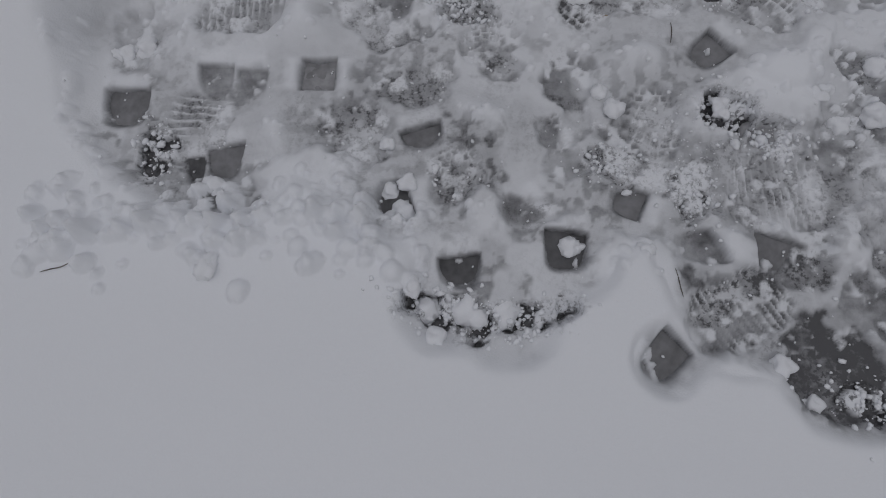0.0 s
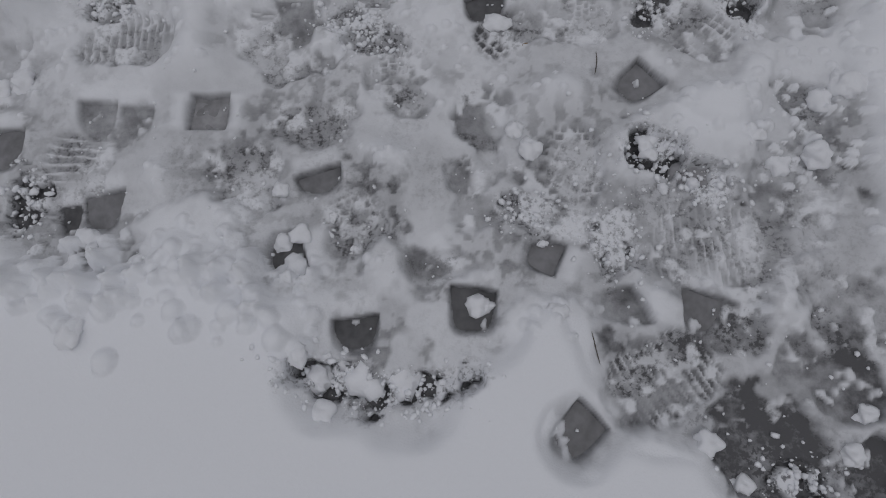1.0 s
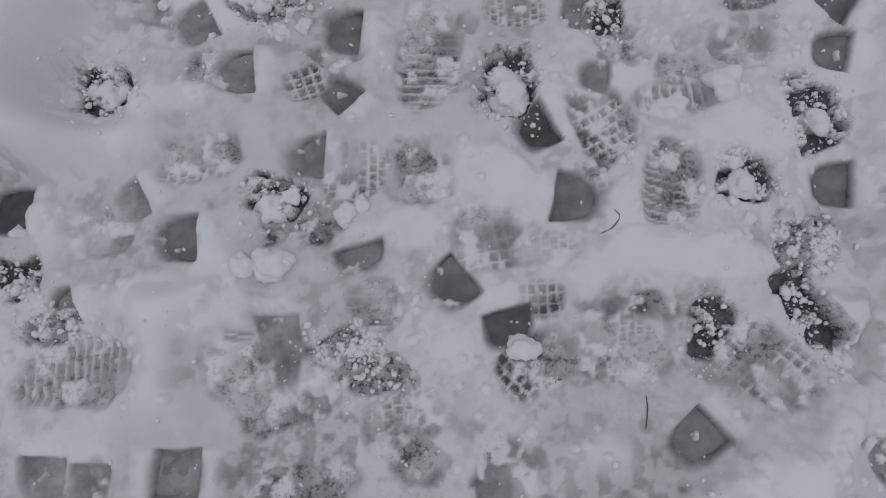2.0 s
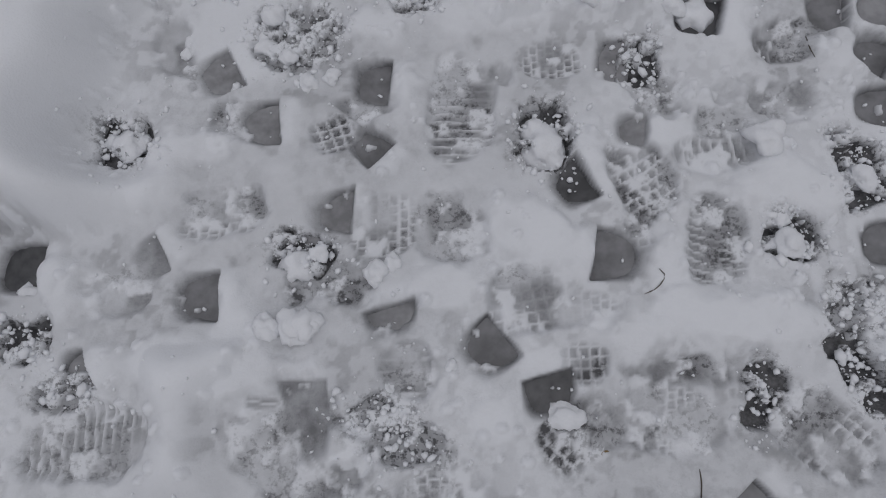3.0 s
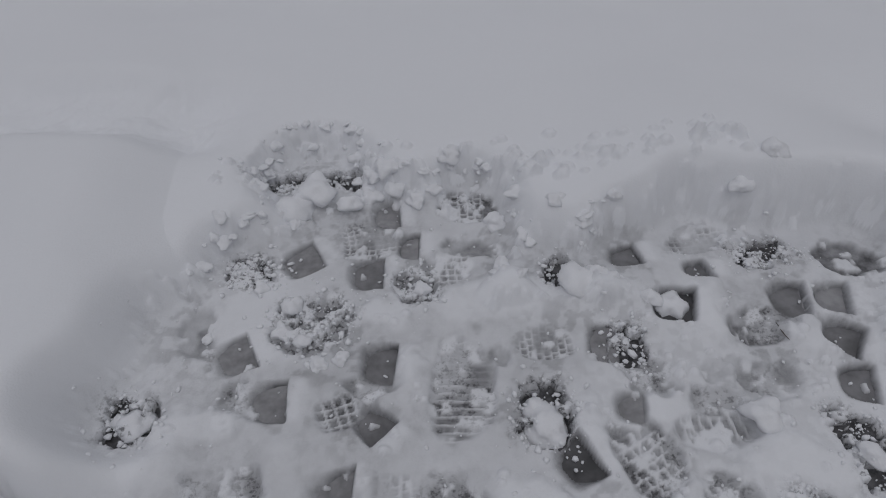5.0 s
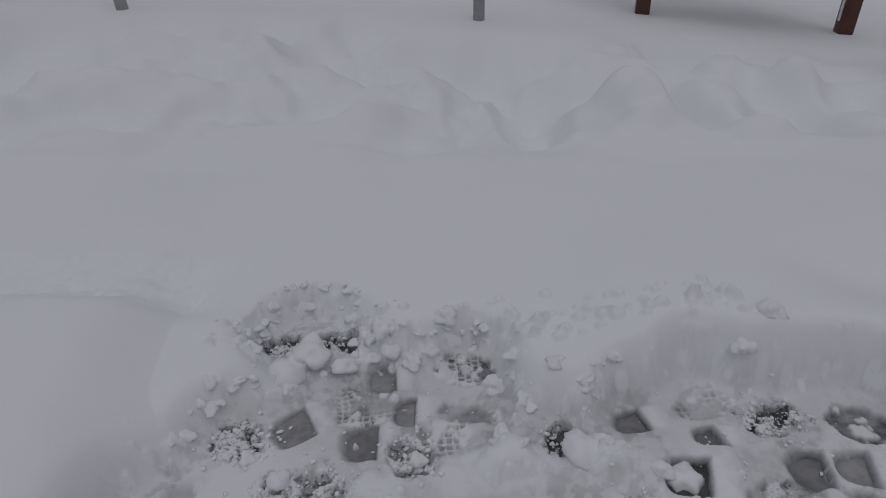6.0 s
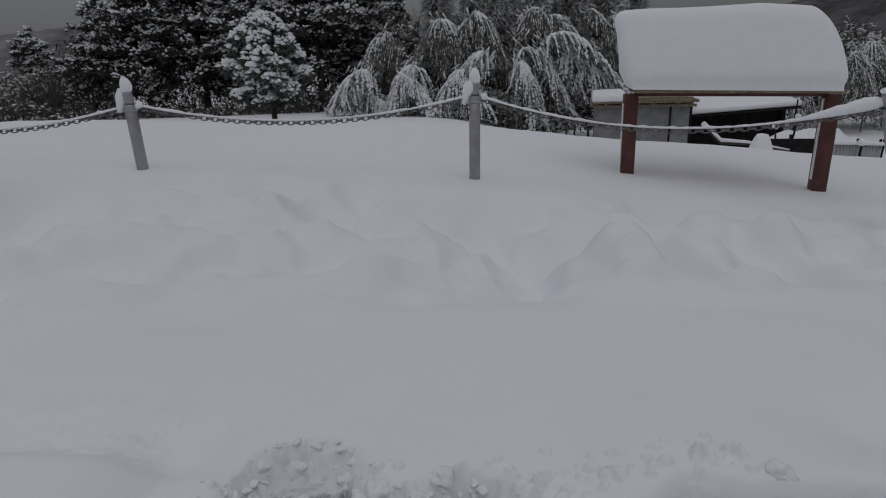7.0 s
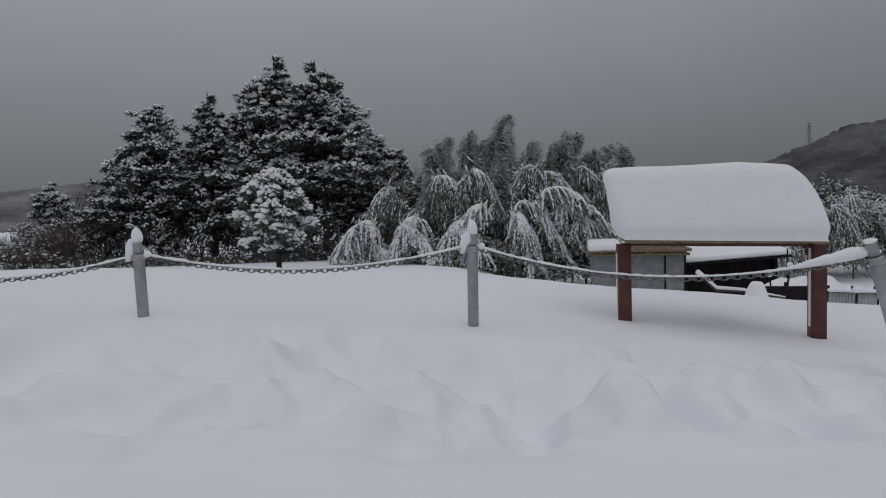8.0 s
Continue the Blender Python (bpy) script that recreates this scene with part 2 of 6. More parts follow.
def clumps(centres, ways, sizes, shape=None):
    """Many small spindles in one go: each at a centre, long way along ways, sizes (long, wide, thick)."""
    c, w = np.asarray(centres, float), np.asarray(ways, float)
    s = np.asarray(sizes, float)
    w = w / (np.linalg.norm(w, axis=1, keepdims=True) + 1e-9)
    side = np.cross(w, np.array([0, 0, 1.0]) + 0.01)
    side /= np.linalg.norm(side, axis=1, keepdims=True) + 1e-9
    up = np.cross(side, w)
    axes = np.stack([w * s[:, :1], side * s[:, 1:2], up * s[:, 2:3]], 1)
    sv, sf = shape or (OCT_V, OCT_F)
    verts = c[:, None] + np.einsum("kj,njd->nkd", sv, axes)
    faces = sf[None] + (np.arange(len(c)) * len(sv))[:, None, None]
    return verts.reshape(-1, 3), faces.reshape(-1, 3)


def ball(seed, subdivisions=3, rough=0.25, flat=0.75):
    """A lump of snow with an uneven skin, about 1 across, on its own base."""
    bm = bmesh.new()
    bmesh.ops.create_icosphere(bm, subdivisions=subdivisions, radius=0.5)
    for v in bm.verts:
        n = noise.noise(v.co * 2.3 + Vector((seed * 7.1, 0, 0))) + 0.5 * noise.noise(v.co * 6 + Vector((0, seed * 3.3, 0))) + (0.45 * abs(noise.noise(v.co * 11 + Vector((seed, 0, 2)))) if rough > 0.5 else 0)
        v.co *= 1 + rough * n
        v.co.z *= flat
    return bm


# ---- the shape of the snow ----
# hollows (and, below zero, swells) left by old tracks: middle, reach across and along, depth
HOLLOWS = [(-2.23, 4.30, 0.42, 0.50, 0.15), (-0.51, 3.40, 0.34, 0.20, 0.07), (-0.33, 4.60, 0.20, 0.22, 0.06), (0.56, 3.52, 0.17, 0.36, 0.11),
           (1.29, 3.32, 0.14, 0.24, 0.10), (1.74, 3.44, 0.17, 0.36, 0.11), (0.06, 4.28, 0.22, 0.20, 0.05), (0.40, 4.10, 0.17, 0.30, 0.07),
           (-1.56, 4.58, 0.26, 0.26, 0.06), (1.22, 3.66, 0.17, 0.20, 0.06), (-1.48, 4.16, 0.24, 0.22, -0.06), (0.13, 3.75, 0.16, 0.14, -0.05),
           (1.00, 3.40, 0.15, 0.14, -0.05), (1.40, 3.00, 0.13, 0.10, -0.04), (-0.96, 4.50, 0.22, 0.24, 0.06), (2.14, 3.54, 0.17, 0.30, 0.07), (-1.54, 3.66, 0.36, 0.16, -0.03)]
dice = np.random.default_rng(64)
for _ in range(80):
    HOLLOWS.append((dice.uniform(-4.0, 3.4), dice.uniform(3.0, 4.5), dice.uniform(0.10, 0.26), dice.uniform(0.08, 0.22), dice.uniform(-0.045, 0.055)))


def open_snow(x, y):
    """Height of the untouched snow."""
    x, y = np.asarray(x, float), np.asarray(y, float)
    xc = np.clip(x, -4.2, 40.0)
    h = 0.105 + smooth(2.1, 5.0, y) * (0.105 - 0.068 * np.minimum(xc, 4.0))
    h = h + smooth(5.2, 7.6, y) * (0.10 * np.exp(-(((x + 0.2) / 1.7) ** 2)) - 0.03 * np.clip(x - 2.2, 0, 3.0))
    h = h - 0.04 * np.clip(x - 1.5, 0, 1.6) * smooth(4.3, 5.2, y)
    over = np.clip(y - (7.3 - 0.25 * np.clip(x - 0.8, 0, 3.0)), 0, None)
    fall = over**2 / (over + 1.2) * (0.125 + 0.045 * smooth(0.5, 4.0, x) + 0.19 * smooth(2.5, 6.0, x))
    most = 1.75 + 0.70 * smooth(1.0, 6.0, x)
    h = h - most * np.tanh(fall / most)
    h = h + 0.14 * np.exp(-(((x - 3.7) / 1.3) ** 2) - ((y - 7.4) / 1.2) ** 2)
    near = np.exp(-np.clip(np.hypot(x, y - 3) - 12, 0, None) / 8)
    h = h + near * 0.022 * (fbm(x * 0.7 + 9, y * 0.7, 11, 3) - 0.5) * 2
    h = h + near * 0.010 * (fbm(x * 3.1, y * 3.1, 15, 3) - 0.5) * 2
    # old tracks along the bank, snowed over
    band = smooth(2.45, 3.7, y + 0.5 * (vnoise(x * 0.9 + 2.2, y * 0.7, 25) - 0.5)) * (1 - smooth(4.2, 4.6, y + 0.45 * (fbm(x * 2.0, y * 1.2, 27, 2) - 0.5))) * smooth(8, 5, np.abs(x))
    h = h - 0.085 * band + band * 0.17 * (fbm(x * 4.3 + 1, y * 4.3, 37, 3) - 0.5) + band * 0.36 * (fbm(x * 1.5 + 5 + 0.5 * vnoise(x * 2, y * 2, 35), y * 2.1 + 0.5 * vnoise(x * 2 + 9, y * 2, 36), 31, 3) - 0.5)
    here = (np.abs(x) < 6) & (y > 2.0) & (y < 5.2)
    if here.any():
        px, py = x[here], y[here]
        dent = np.zeros_like(px)
        for cx, cy, rx, ry, deep in HOLLOWS:
            dent += deep * np.exp(-(((px - cx) / rx) ** 2 + ((py - cy) / ry) ** 2) ** 2.2)
        h[here] -= 1.45 * dent
    # a filled-in path that leads off sideways
    path = np.exp(-(((y - 2.08 + 0.13 * x - 0.05 * np.sin(x * 2.0)) / 0.15) ** 4)) * smooth(-0.25, -0.6, x)
    h = h - 0.075 * path * (0.75 + 0.5 * fbm(x * 4, y * 4, 41, 2)) + 0.03 * path * (fbm(x * 20, y * 20, 43, 3) - 0.5)
    trench = np.exp(-(((y - 1.98) / 0.16) ** 2)) * smooth(0.85, 1.2, x)
    h = h - 0.06 * trench
    return h


MARKS = []
LUMPS = []


def lump(x, y, size, stretch=1.0, turn=0.0):
    LUMPS.append((x, y, size))
    CLUMPS.append((x, y, size, stretch, turn))


CLUMPS = []
# clumps of snow kicked about: middle, size, stretch, turn
lump(-0.643, 0.684, 0.038, 1.00, 0)
lump(-0.599, 0.697, 0.043, 1.00, 150)
lump(-0.663, 0.677, 0.025, 1.31, 131)
lump(-0.403, 0.376, 0.036, 1.18, 165)
lump(-0.062, 0.377, 0.035, 1.00, 120)
lump(-0.026, 0.388, 0.032, 1.18, 25)
lump(-0.070, 0.471, 0.026, 1.00, 40)
lump(-0.041, 0.309, 0.018, 1.18, 15)
lump(0.026, 0.423, 0.014, 1.18, 105)
lump(0.021, 0.144, 0.045, 1.00, 100)
lump(-0.006, 0.175, 0.029, 1.18, 105)
lump(0.060, 0.165, 0.026, 1.00, 60)
lump(0.101, 0.145, 0.060, 1.00, 60)
lump(0.161, 0.145, 0.054, 1.00, 120)
lump(0.035, 0.085, 0.039, 1.00, 110)
lump(0.285, 0.267, 0.035, 1.00, 10)
lump(0.396, 0.378, 0.014, 1.18, 15)
lump(0.411, 0.252, 0.030, 1.00, 30)
lump(0.584, 0.542, 0.027, 1.18, 105)
lump(0.605, 0.476, 0.018, 1.18, 125)
lump(-0.380, 0.203, 0.036, 1.18, 75)
lump(-0.032, 0.326, 0.048, 1.00, 130)
lump(0.301, 0.267, 0.019, 1.18, 25)
lump(0.859, 0.038, 0.030, 1.00, 140)
lump(0.896, 0.095, 0.034, 1.00, 110)
lump(0.690, -0.012, 0.034, 1.00, 80)
lump(0.639, 0.053, 0.038, 1.00, 60)
lump(0.663, 0.488, 0.025, 1.00, 110)
lump(0.767, 0.572, 0.032, 1.00, 130)
lump(0.814, 0.523, 0.041, 1.00, 100)
lump(0.905, 0.646, 0.042, 1.00, 10)
lump(0.941, 0.671, 0.054, 1.00, 20)
lump(0.878, 0.535, 0.042, 1.00, 150)
lump(-0.095, 0.952, 0.044, 1.18, 135)
lump(-0.074, 0.958, 0.041, 1.00, 30)
lump(-0.137, 0.952, 0.030, 1.18, 155)
lump(-0.544, 1.014, 0.032, 1.18, 25)
lump(-0.548, 0.913, 0.024, 1.18, 35)
lump(-0.425, 0.863, 0.021, 1.00, 70)
lump(0.317, 0.822, 0.042, 1.18, 5)
lump(0.680, 1.079, 0.040, 1.00, 120)
lump(0.582, 0.560, 0.032, 1.00, 40)
lump(0.376, 0.549, 0.036, 1.00, 120)
lump(0.350, 0.585, 0.028, 1.00, 50)
lump(0.150, 0.896, 0.017, 1.18, 65)
lump(0.052, 0.860, 0.018, 1.00, 60)
lump(0.758, 0.974, 0.016, 1.18, 125)
lump(-0.103, 1.058, 0.052, 1.00, 40)
lump(-0.062, 1.075, 0.027, 1.18, 5)
lump(0.305, 1.253, 0.071, 1.00, 110)
lump(0.293, 1.292, 0.039, 1.00, 60)
lump(-0.137, 1.437, 0.029, 1.00, 0)
lump(-0.187, 1.470, 0.042, 1.00, 110)
lump(-0.323, 1.454, 0.020, 1.18, 55)
lump(-0.229, 1.385, 0.019, 1.00, 70)
lump(0.404, 1.560, 0.062, 1.18, 105)
lump(0.443, 1.573, 0.042, 1.00, 10)
lump(0.586, 1.509, 0.061, 1.00, 140)
lump(0.545, 1.516, 0.035, 1.18, 155)
lump(0.816, 1.192, 0.037, 1.18, 125)
lump(0.788, 1.187, 0.026, 1.00, 100)
lump(-0.405, 1.274, 0.051, 1.00, 40)
lump(-0.438, 1.285, 0.030, 1.00, 0)
lump(-0.096, 1.381, 0.031, 1.00, 140)
lump(-0.055, 1.392, 0.026, 1.00, 110)
lump(0.031, 1.040, 0.031, 1.18, 95)
lump(0.057, 1.058, 0.023, 1.18, 105)
lump(-0.074, 0.962, 0.035, 1.00, 0)
lump(-0.140, 0.958, 0.032, 1.00, 110)
lump(0.689, 1.083, 0.026, 1.18, 5)
lump(0.675, 1.121, 0.022, 1.00, 0)
lump(0.091, 1.558, 0.032, 1.00, 60)
lump(-0.170, 1.520, 0.037, 1.00, 150)
lump(-0.241, 1.570, 0.026, 1.18, 55)
lump(0.668, 1.261, 0.056, 1.00, 60)
lump(-0.032, 1.842, 0.041, 1.18, 145)
lump(0.021, 1.849, 0.040, 1.00, 120)
lump(0.074, 1.818, 0.038, 1.18, 115)
lump(-0.166, 1.848, 0.080, 1.18, 105)
lump(-0.212, 1.801, 0.079, 1.00, 150)
lump(-0.082, 1.805, 0.040, 1.18, 5)
lump(0.336, 1.835, 0.044, 1.00, 0)
lump(0.376, 1.722, 0.037, 1.00, 40)
lump(0.432, 1.684, 0.036, 1.00, 170)
lump(0.840, 1.794, 0.055, 1.00, 170)
lump(0.776, 1.750, 0.040, 1.18, 35)
lump(0.253, 1.745, 0.043, 1.00, 170)
lump(0.154, 1.904, 0.046, 1.00, 130)
lump(0.005, 1.890, 0.054, 1.00, 150)


def press(x, y, turn, long, wide, wet, skew, soft):
    """A heel stamped down to the ground: sharp at its front edge, rounded and fading at its back."""
    MARKS.append(("press", x, y, turn, long, wide, wet, skew, soft))


def bars(x, y, turn, long, wide, wet):
    """A sole with cross bars."""
    MARKS.append(("bars", x, y, turn, long, wide, wet, 0, 0.008))


def blocks(x, y, turn, long, wide, wet):
    """A sole with square blocks and white snow in its grooves."""
    MARKS.append(("blocks", x, y, turn, long, wide, wet, 0, 0.008))


def smear(x, y, turn, long, wide, wet):
    """Snow trodden thin and grey, with no clear print."""
    MARKS.append(("smear", x, y, turn, long, wide, wet, 0, 0.012))


def plate(x, y, turn, long, wide, high):
    """Clean, smooth snow left standing between the prints."""
    MARKS.append(("plate", x, y, turn, long, wide, high, 0, 0.02))


def rubble(x, y, turn, long, wide, wet):
    """A pit down to the asphalt, half filled with crumbled snow."""
    MARKS.append(("rubble", x, y, turn, long, wide, wet, 0, 0.0))


DAMP = []


def damp(x, y, reach, soaked):
    """A stretch where the packed snow is thin and soaked."""
    DAMP.append((x, y, reach, soaked))


damp(0.748, 0.378, 0.133, 0.62)
damp(0.881, 0.258, 0.108, 0.62)
damp(0.673, 0.446, 0.083, 0.50)
damp(0.744, 0.184, 0.117, 0.68)
damp(0.046, 0.399, 0.097, 0.50)
damp(0.271, 0.606, 0.083, 0.50)
damp(-0.135, 0.482, 0.095, 0.50)
damp(0.641, 0.123, 0.087, 0.62)
damp(0.540, 0.083, 0.058, 0.55)
damp(-0.376, 0.597, 0.105, 0.42)
damp(-0.481, 0.532, 0.081, 0.45)
damp(0.843, 0.470, 0.094, 0.50)
damp(0.412, 0.518, 0.075, 0.40)
damp(0.166, 0.331, 0.074, 0.42)
damp(0.514, 0.267, 0.061, 0.48)
damp(0.013, 0.621, 0.091, 0.42)
damp(0.282, 0.458, 0.064, 0.42)
damp(0.471, 0.400, 0.063, 0.40)
damp(-0.102, 0.621, 0.069, 0.42)
damp(0.148, 0.659, 0.080, 0.42)
damp(0.808, 0.096, 0.085, 0.70)
damp(0.925, 0.176, 0.058, 0.60)
damp(0.321, 0.780, 0.065, 0.50)
damp(0.472, 0.816, 0.076, 0.42)
damp(-0.108, 0.798, 0.079, 0.48)
damp(-0.406, 0.752, 0.091, 0.42)
damp(0.127, 0.734, 0.076, 0.40)
damp(-0.605, 0.716, 0.069, 0.50)
damp(0.694, 0.800, 0.063, 0.42)
damp(0.746, 0.198, 0.099, 0.75)
damp(0.859, 0.181, 0.089, 0.70)
damp(0.818, 0.076, 0.095, 0.80)
damp(0.607, 0.160, 0.082, 0.65)
damp(0.711, 0.379, 0.085, 0.60)
damp(0.897, 0.311, 0.083, 0.65)
damp(0.826, 0.461, 0.086, 0.50)
damp(-0.569, 1.119, 0.067, 0.50)
damp(-0.025, 1.110, 0.085, 0.42)
damp(0.903, 1.026, 0.087, 0.50)
damp(0.623, 0.943, 0.097, 0.40)
damp(-0.088, 0.812, 0.101, 0.42)
damp(0.711, 0.839, 0.076, 0.42)


# what shoes left in the snow: middle, turn, length, width, then wetness (for a plate, its height)
smear(-0.342, 1.465, 13, 0.077, 0.157, 0.50)
smear(-0.238, 1.302, 6, 0.046, 0.067, 0.50)
smear(0.967, 1.609, -24, 0.153, 0.079, 0.85)
smear(0.081, 0.917, 22, 0.045, 0.047, 0.30)
smear(0.351, 0.854, 8, 0.059, 0.035, 0.75)
smear(0.290, 0.614, -87, 0.156, 0.089, 0.52)
smear(0.159, 0.645, 3, 0.086, 0.053, 0.52)
smear(-0.614, 0.713, -78, 0.143, 0.092, 0.45)
smear(0.743, 0.054, -42, 0.191, 0.137, 0.90)
smear(0.808, 0.168, -97, 0.124, 0.094, 0.70)
smear(0.894, 0.260, -4, 0.119, 0.106, 0.60)
smear(0.840, 0.458, -38, 0.138, 0.128, 0.42)
smear(-0.148, 0.510, 0, 0.142, 0.101, 0.50)
smear(-0.029, 0.603, -8, 0.162, 0.099, 0.48)
smear(0.509, 0.885, -0, 0.147, 0.065, 0.55)
smear(0.879, 0.825, -4, 0.147, 0.123, 0.38)
smear(0.609, 1.291, -1, 0.082, 0.061, 0.50)
smear(0.148, 1.115, -0, 0.115, 0.107, 0.40)
smear(0.208, 1.681, 0, 0.102, 0.065, 0.50)
smear(-0.046, 1.020, -5, 0.188, 0.073, 0.58)
smear(-0.404, 1.023, 6, 0.124, 0.083, 0.40)
smear(0.505, 1.338, 3, 0.088, 0.055, 0.40)
smear(0.718, 1.333, 3, 0.077, 0.061, 0.40)
smear(0.831, 0.491, -2, 0.135, 0.073, 0.50)
smear(-0.033, 0.774, 179, 0.097, 0.127, 0.45)
smear(0.154, 0.657, -9, 0.083, 0.066, 0.55)
smear(-0.135, 0.470, -45, 0.104, 0.127, 0.50)
smear(0.213, 0.328, -3, 0.108, 0.051, 0.50)
smear(0.408, 0.480, -23, 0.151, 0.055, 0.50)
smear(0.816, 0.400, -4, 0.132, 0.106, 0.50)
smear(0.717, 0.232, -5, 0.099, 0.098, 0.60)
smear(0.757, 0.304, -9, 0.122, 0.079, 0.50)
smear(0.880, 0.599, -20, 0.074, 0.079, 0.45)
smear(0.064, 0.401, -22, 0.110, 0.077, 0.60)
smear(0.289, 0.421, -7, 0.064, 0.053, 0.50)
smear(0.531, 0.386, 27, 0.040, 0.082, 0.45)
smear(-0.201, 0.514, -51, 0.035, 0.045, 0.65)
smear(0.865, 0.645, -24, 0.092, 0.059, 0.45)
smear(-0.458, 0.545, -55, 0.091, 0.083, 0.42)
smear(0.183, 1.398, -4, 0.133, 0.041, 0.60)
smear(0.162, 1.253, -1, 0.068, 0.027, 0.60)
smear(-0.008, 1.333, -6, 0.071, 0.034, 0.45)
smear(0.493, 1.358, 6, 0.091, 0.069, 0.35)
smear(0.675, 1.337, -14, 0.105, 0.053, 0.38)
smear(-0.073, 0.717, -6, 0.100, 0.060, 0.40)
smear(0.454, 0.414, -16, 0.091, 0.060, 0.42)
smear(-0.338, 0.391, -120, 0.061, 0.060, 0.35)
smear(0.769, 0.966, -9, 0.055, 0.072, 0.50)
smear(0.497, 0.800, -4, 0.093, 0.054, 0.40)
smear(0.728, 0.028, -39, 0.141, 0.136, 0.95)
smear(0.859, 0.154, -21, 0.142, 0.104, 0.88)
smear(0.681, 0.239, 26, 0.064, 0.072, 0.80)
smear(0.884, 0.018, -44, 0.070, 0.109, 0.90)
smear(0.588, 0.173, 5, 0.120, 0.081, 0.78)
bars(-0.143, 0.799, -99, 0.104, 0.081, 0.38)
bars(-0.406, 0.788, 3, 0.175, 0.106, 0.30)
bars(-0.456, 0.500, -95, 0.166, 0.122, 0.42)
bars(0.577, 0.147, 31, 0.186, 0.126, 0.74)
bars(0.673, 0.372, 6, 0.171, 0.136, 0.52)
bars(0.593, 1.240, 7, 0.114, 0.051, 0.50)
bars(0.573, 1.086, -103, 0.147, 0.092, 0.42)
bars(0.172, 1.331, -93, 0.191, 0.105, 0.50)
bars(0.085, 0.883, -89, 0.073, 0.076, 0.36)
bars(0.745, 1.450, 7, 0.113, 0.072, 0.56)
bars(-0.106, 0.767, -135, 0.098, 0.123, 0.42)
blocks(0.136, 0.714, 11, 0.123, 0.075, 0.42)
blocks(0.066, 0.412, -68, 0.098, 0.103, 0.62)
blocks(0.460, 0.515, -90, 0.145, 0.077, 0.36)
blocks(0.293, 0.503, 45, 0.096, 0.058, 0.42)
blocks(0.471, 0.817, -2, 0.150, 0.084, 0.42)
blocks(0.687, 0.798, -47, 0.144, 0.102, 0.46)
blocks(0.461, 1.201, -63, 0.129, 0.089, 0.60)
blocks(0.452, 1.118, -90, 0.063, 0.033, 0.55)
blocks(0.037, 1.121, -1, 0.098, 0.111, 0.42)
blocks(-0.048, 1.284, 21, 0.065, 0.054, 0.60)
blocks(0.324, 1.425, 3, 0.082, 0.066, 0.38)
blocks(0.147, 1.619, 5, 0.102, 0.081, 0.38)
blocks(0.194, 1.798, -0, 0.121, 0.091, 0.62)
blocks(-0.029, 1.709, 11, 0.106, 0.125, 0.58)
blocks(-0.217, 1.150, 8, 0.129, 0.084, 0.42)
blocks(0.267, 0.998, 12, 0.104, 0.097, 0.50)
blocks(0.358, 0.974, 0, 0.078, 0.048, 0.38)
blocks(0.350, 0.897, 1, 0.068, 0.059, 0.72)
blocks(0.337, 0.795, 41, 0.121, 0.086, 0.66)
blocks(0.674, 1.672, 8, 0.114, 0.061, 0.52)
blocks(0.118, 0.690, 0, 0.083, 0.081, 0.45)
blocks(0.072, 0.393, -7, 0.090, 0.094, 0.60)
blocks(0.260, 0.497, 28, 0.051, 0.072, 0.50)
blocks(0.453, 0.516, -28, 0.078, 0.100, 0.35)
blocks(0.714, 0.763, 46, 0.056, 0.072, 0.45)
plate(0.335, 0.081, -21, 0.137, 0.124, 0.040)
plate(-0.168, 0.297, -15, 0.209, 0.124, 0.045)
plate(0.565, 0.036, 5, 0.138, 0.049, 0.040)
plate(0.636, 0.567, 8, 0.261, 0.149, 0.035)
plate(0.398, 0.201, 1, 0.144, 0.160, 0.035)
plate(-0.227, 0.402, -10, 0.199, 0.107, 0.035)
plate(0.573, 0.968, -2, 0.302, 0.079, 0.030)
plate(-0.252, 0.893, -4, 0.283, 0.075, 0.030)
plate(0.150, 1.016, -5, 0.116, 0.072, 0.030)
plate(0.694, 1.175, -1, 0.163, 0.072, 0.030)
plate(-0.196, 1.006, -82, 0.092, 0.055, 0.030)
plate(-0.484, 1.023, -92, 0.102, 0.060, 0.030)
plate(0.077, 1.367, -95, 0.101, 0.057, 0.028)
plate(0.491, 1.068, -103, 0.105, 0.060, 0.028)
plate(0.369, 1.260, -64, 0.110, 0.046, 0.028)
plate(0.643, 1.482, -100, 0.101, 0.056, 0.028)
plate(0.037, 1.500, 9, 0.140, 0.078, 0.030)
plate(0.240, 1.519, 10, 0.250, 0.105, 0.028)
plate(-0.290, 1.268, -11, 0.127, 0.065, 0.030)
plate(0.291, 1.099, -26, 0.157, 0.088, 0.030)
plate(0.815, 1.414, -153, 0.051, 0.066, 0.030)
plate(0.801, 0.863, 7, 0.071, 0.070, 0.045)
plate(0.782, 0.689, -22, 0.042, 0.095, 0.035)
plate(0.221, 0.809, -16, 0.066, 0.063, 0.025)
plate(-0.010, 0.774, -87, 0.053, 0.073, 0.025)
plate(0.710, 0.585, -30, 0.127, 0.086, 0.030)
plate(0.127, 0.342, -90, 0.069, 0.054, 0.030)
plate(0.796, 0.284, -106, 0.120, 0.041, 0.030)
plate(0.574, 0.279, -45, 0.093, 0.034, 0.035)
press(-0.174, 1.643, 37, 0.095, 0.089, 0.60, -9, 0.020)
press(-0.001, 1.790, -2, 0.071, 0.084, 0.55, 6, 0.020)
press(0.055, 1.682, 2, 0.053, 0.075, 0.60, -4, 0.020)
press(-0.031, 1.604, 3, 0.082, 0.096, 0.68, -1, 0.030)
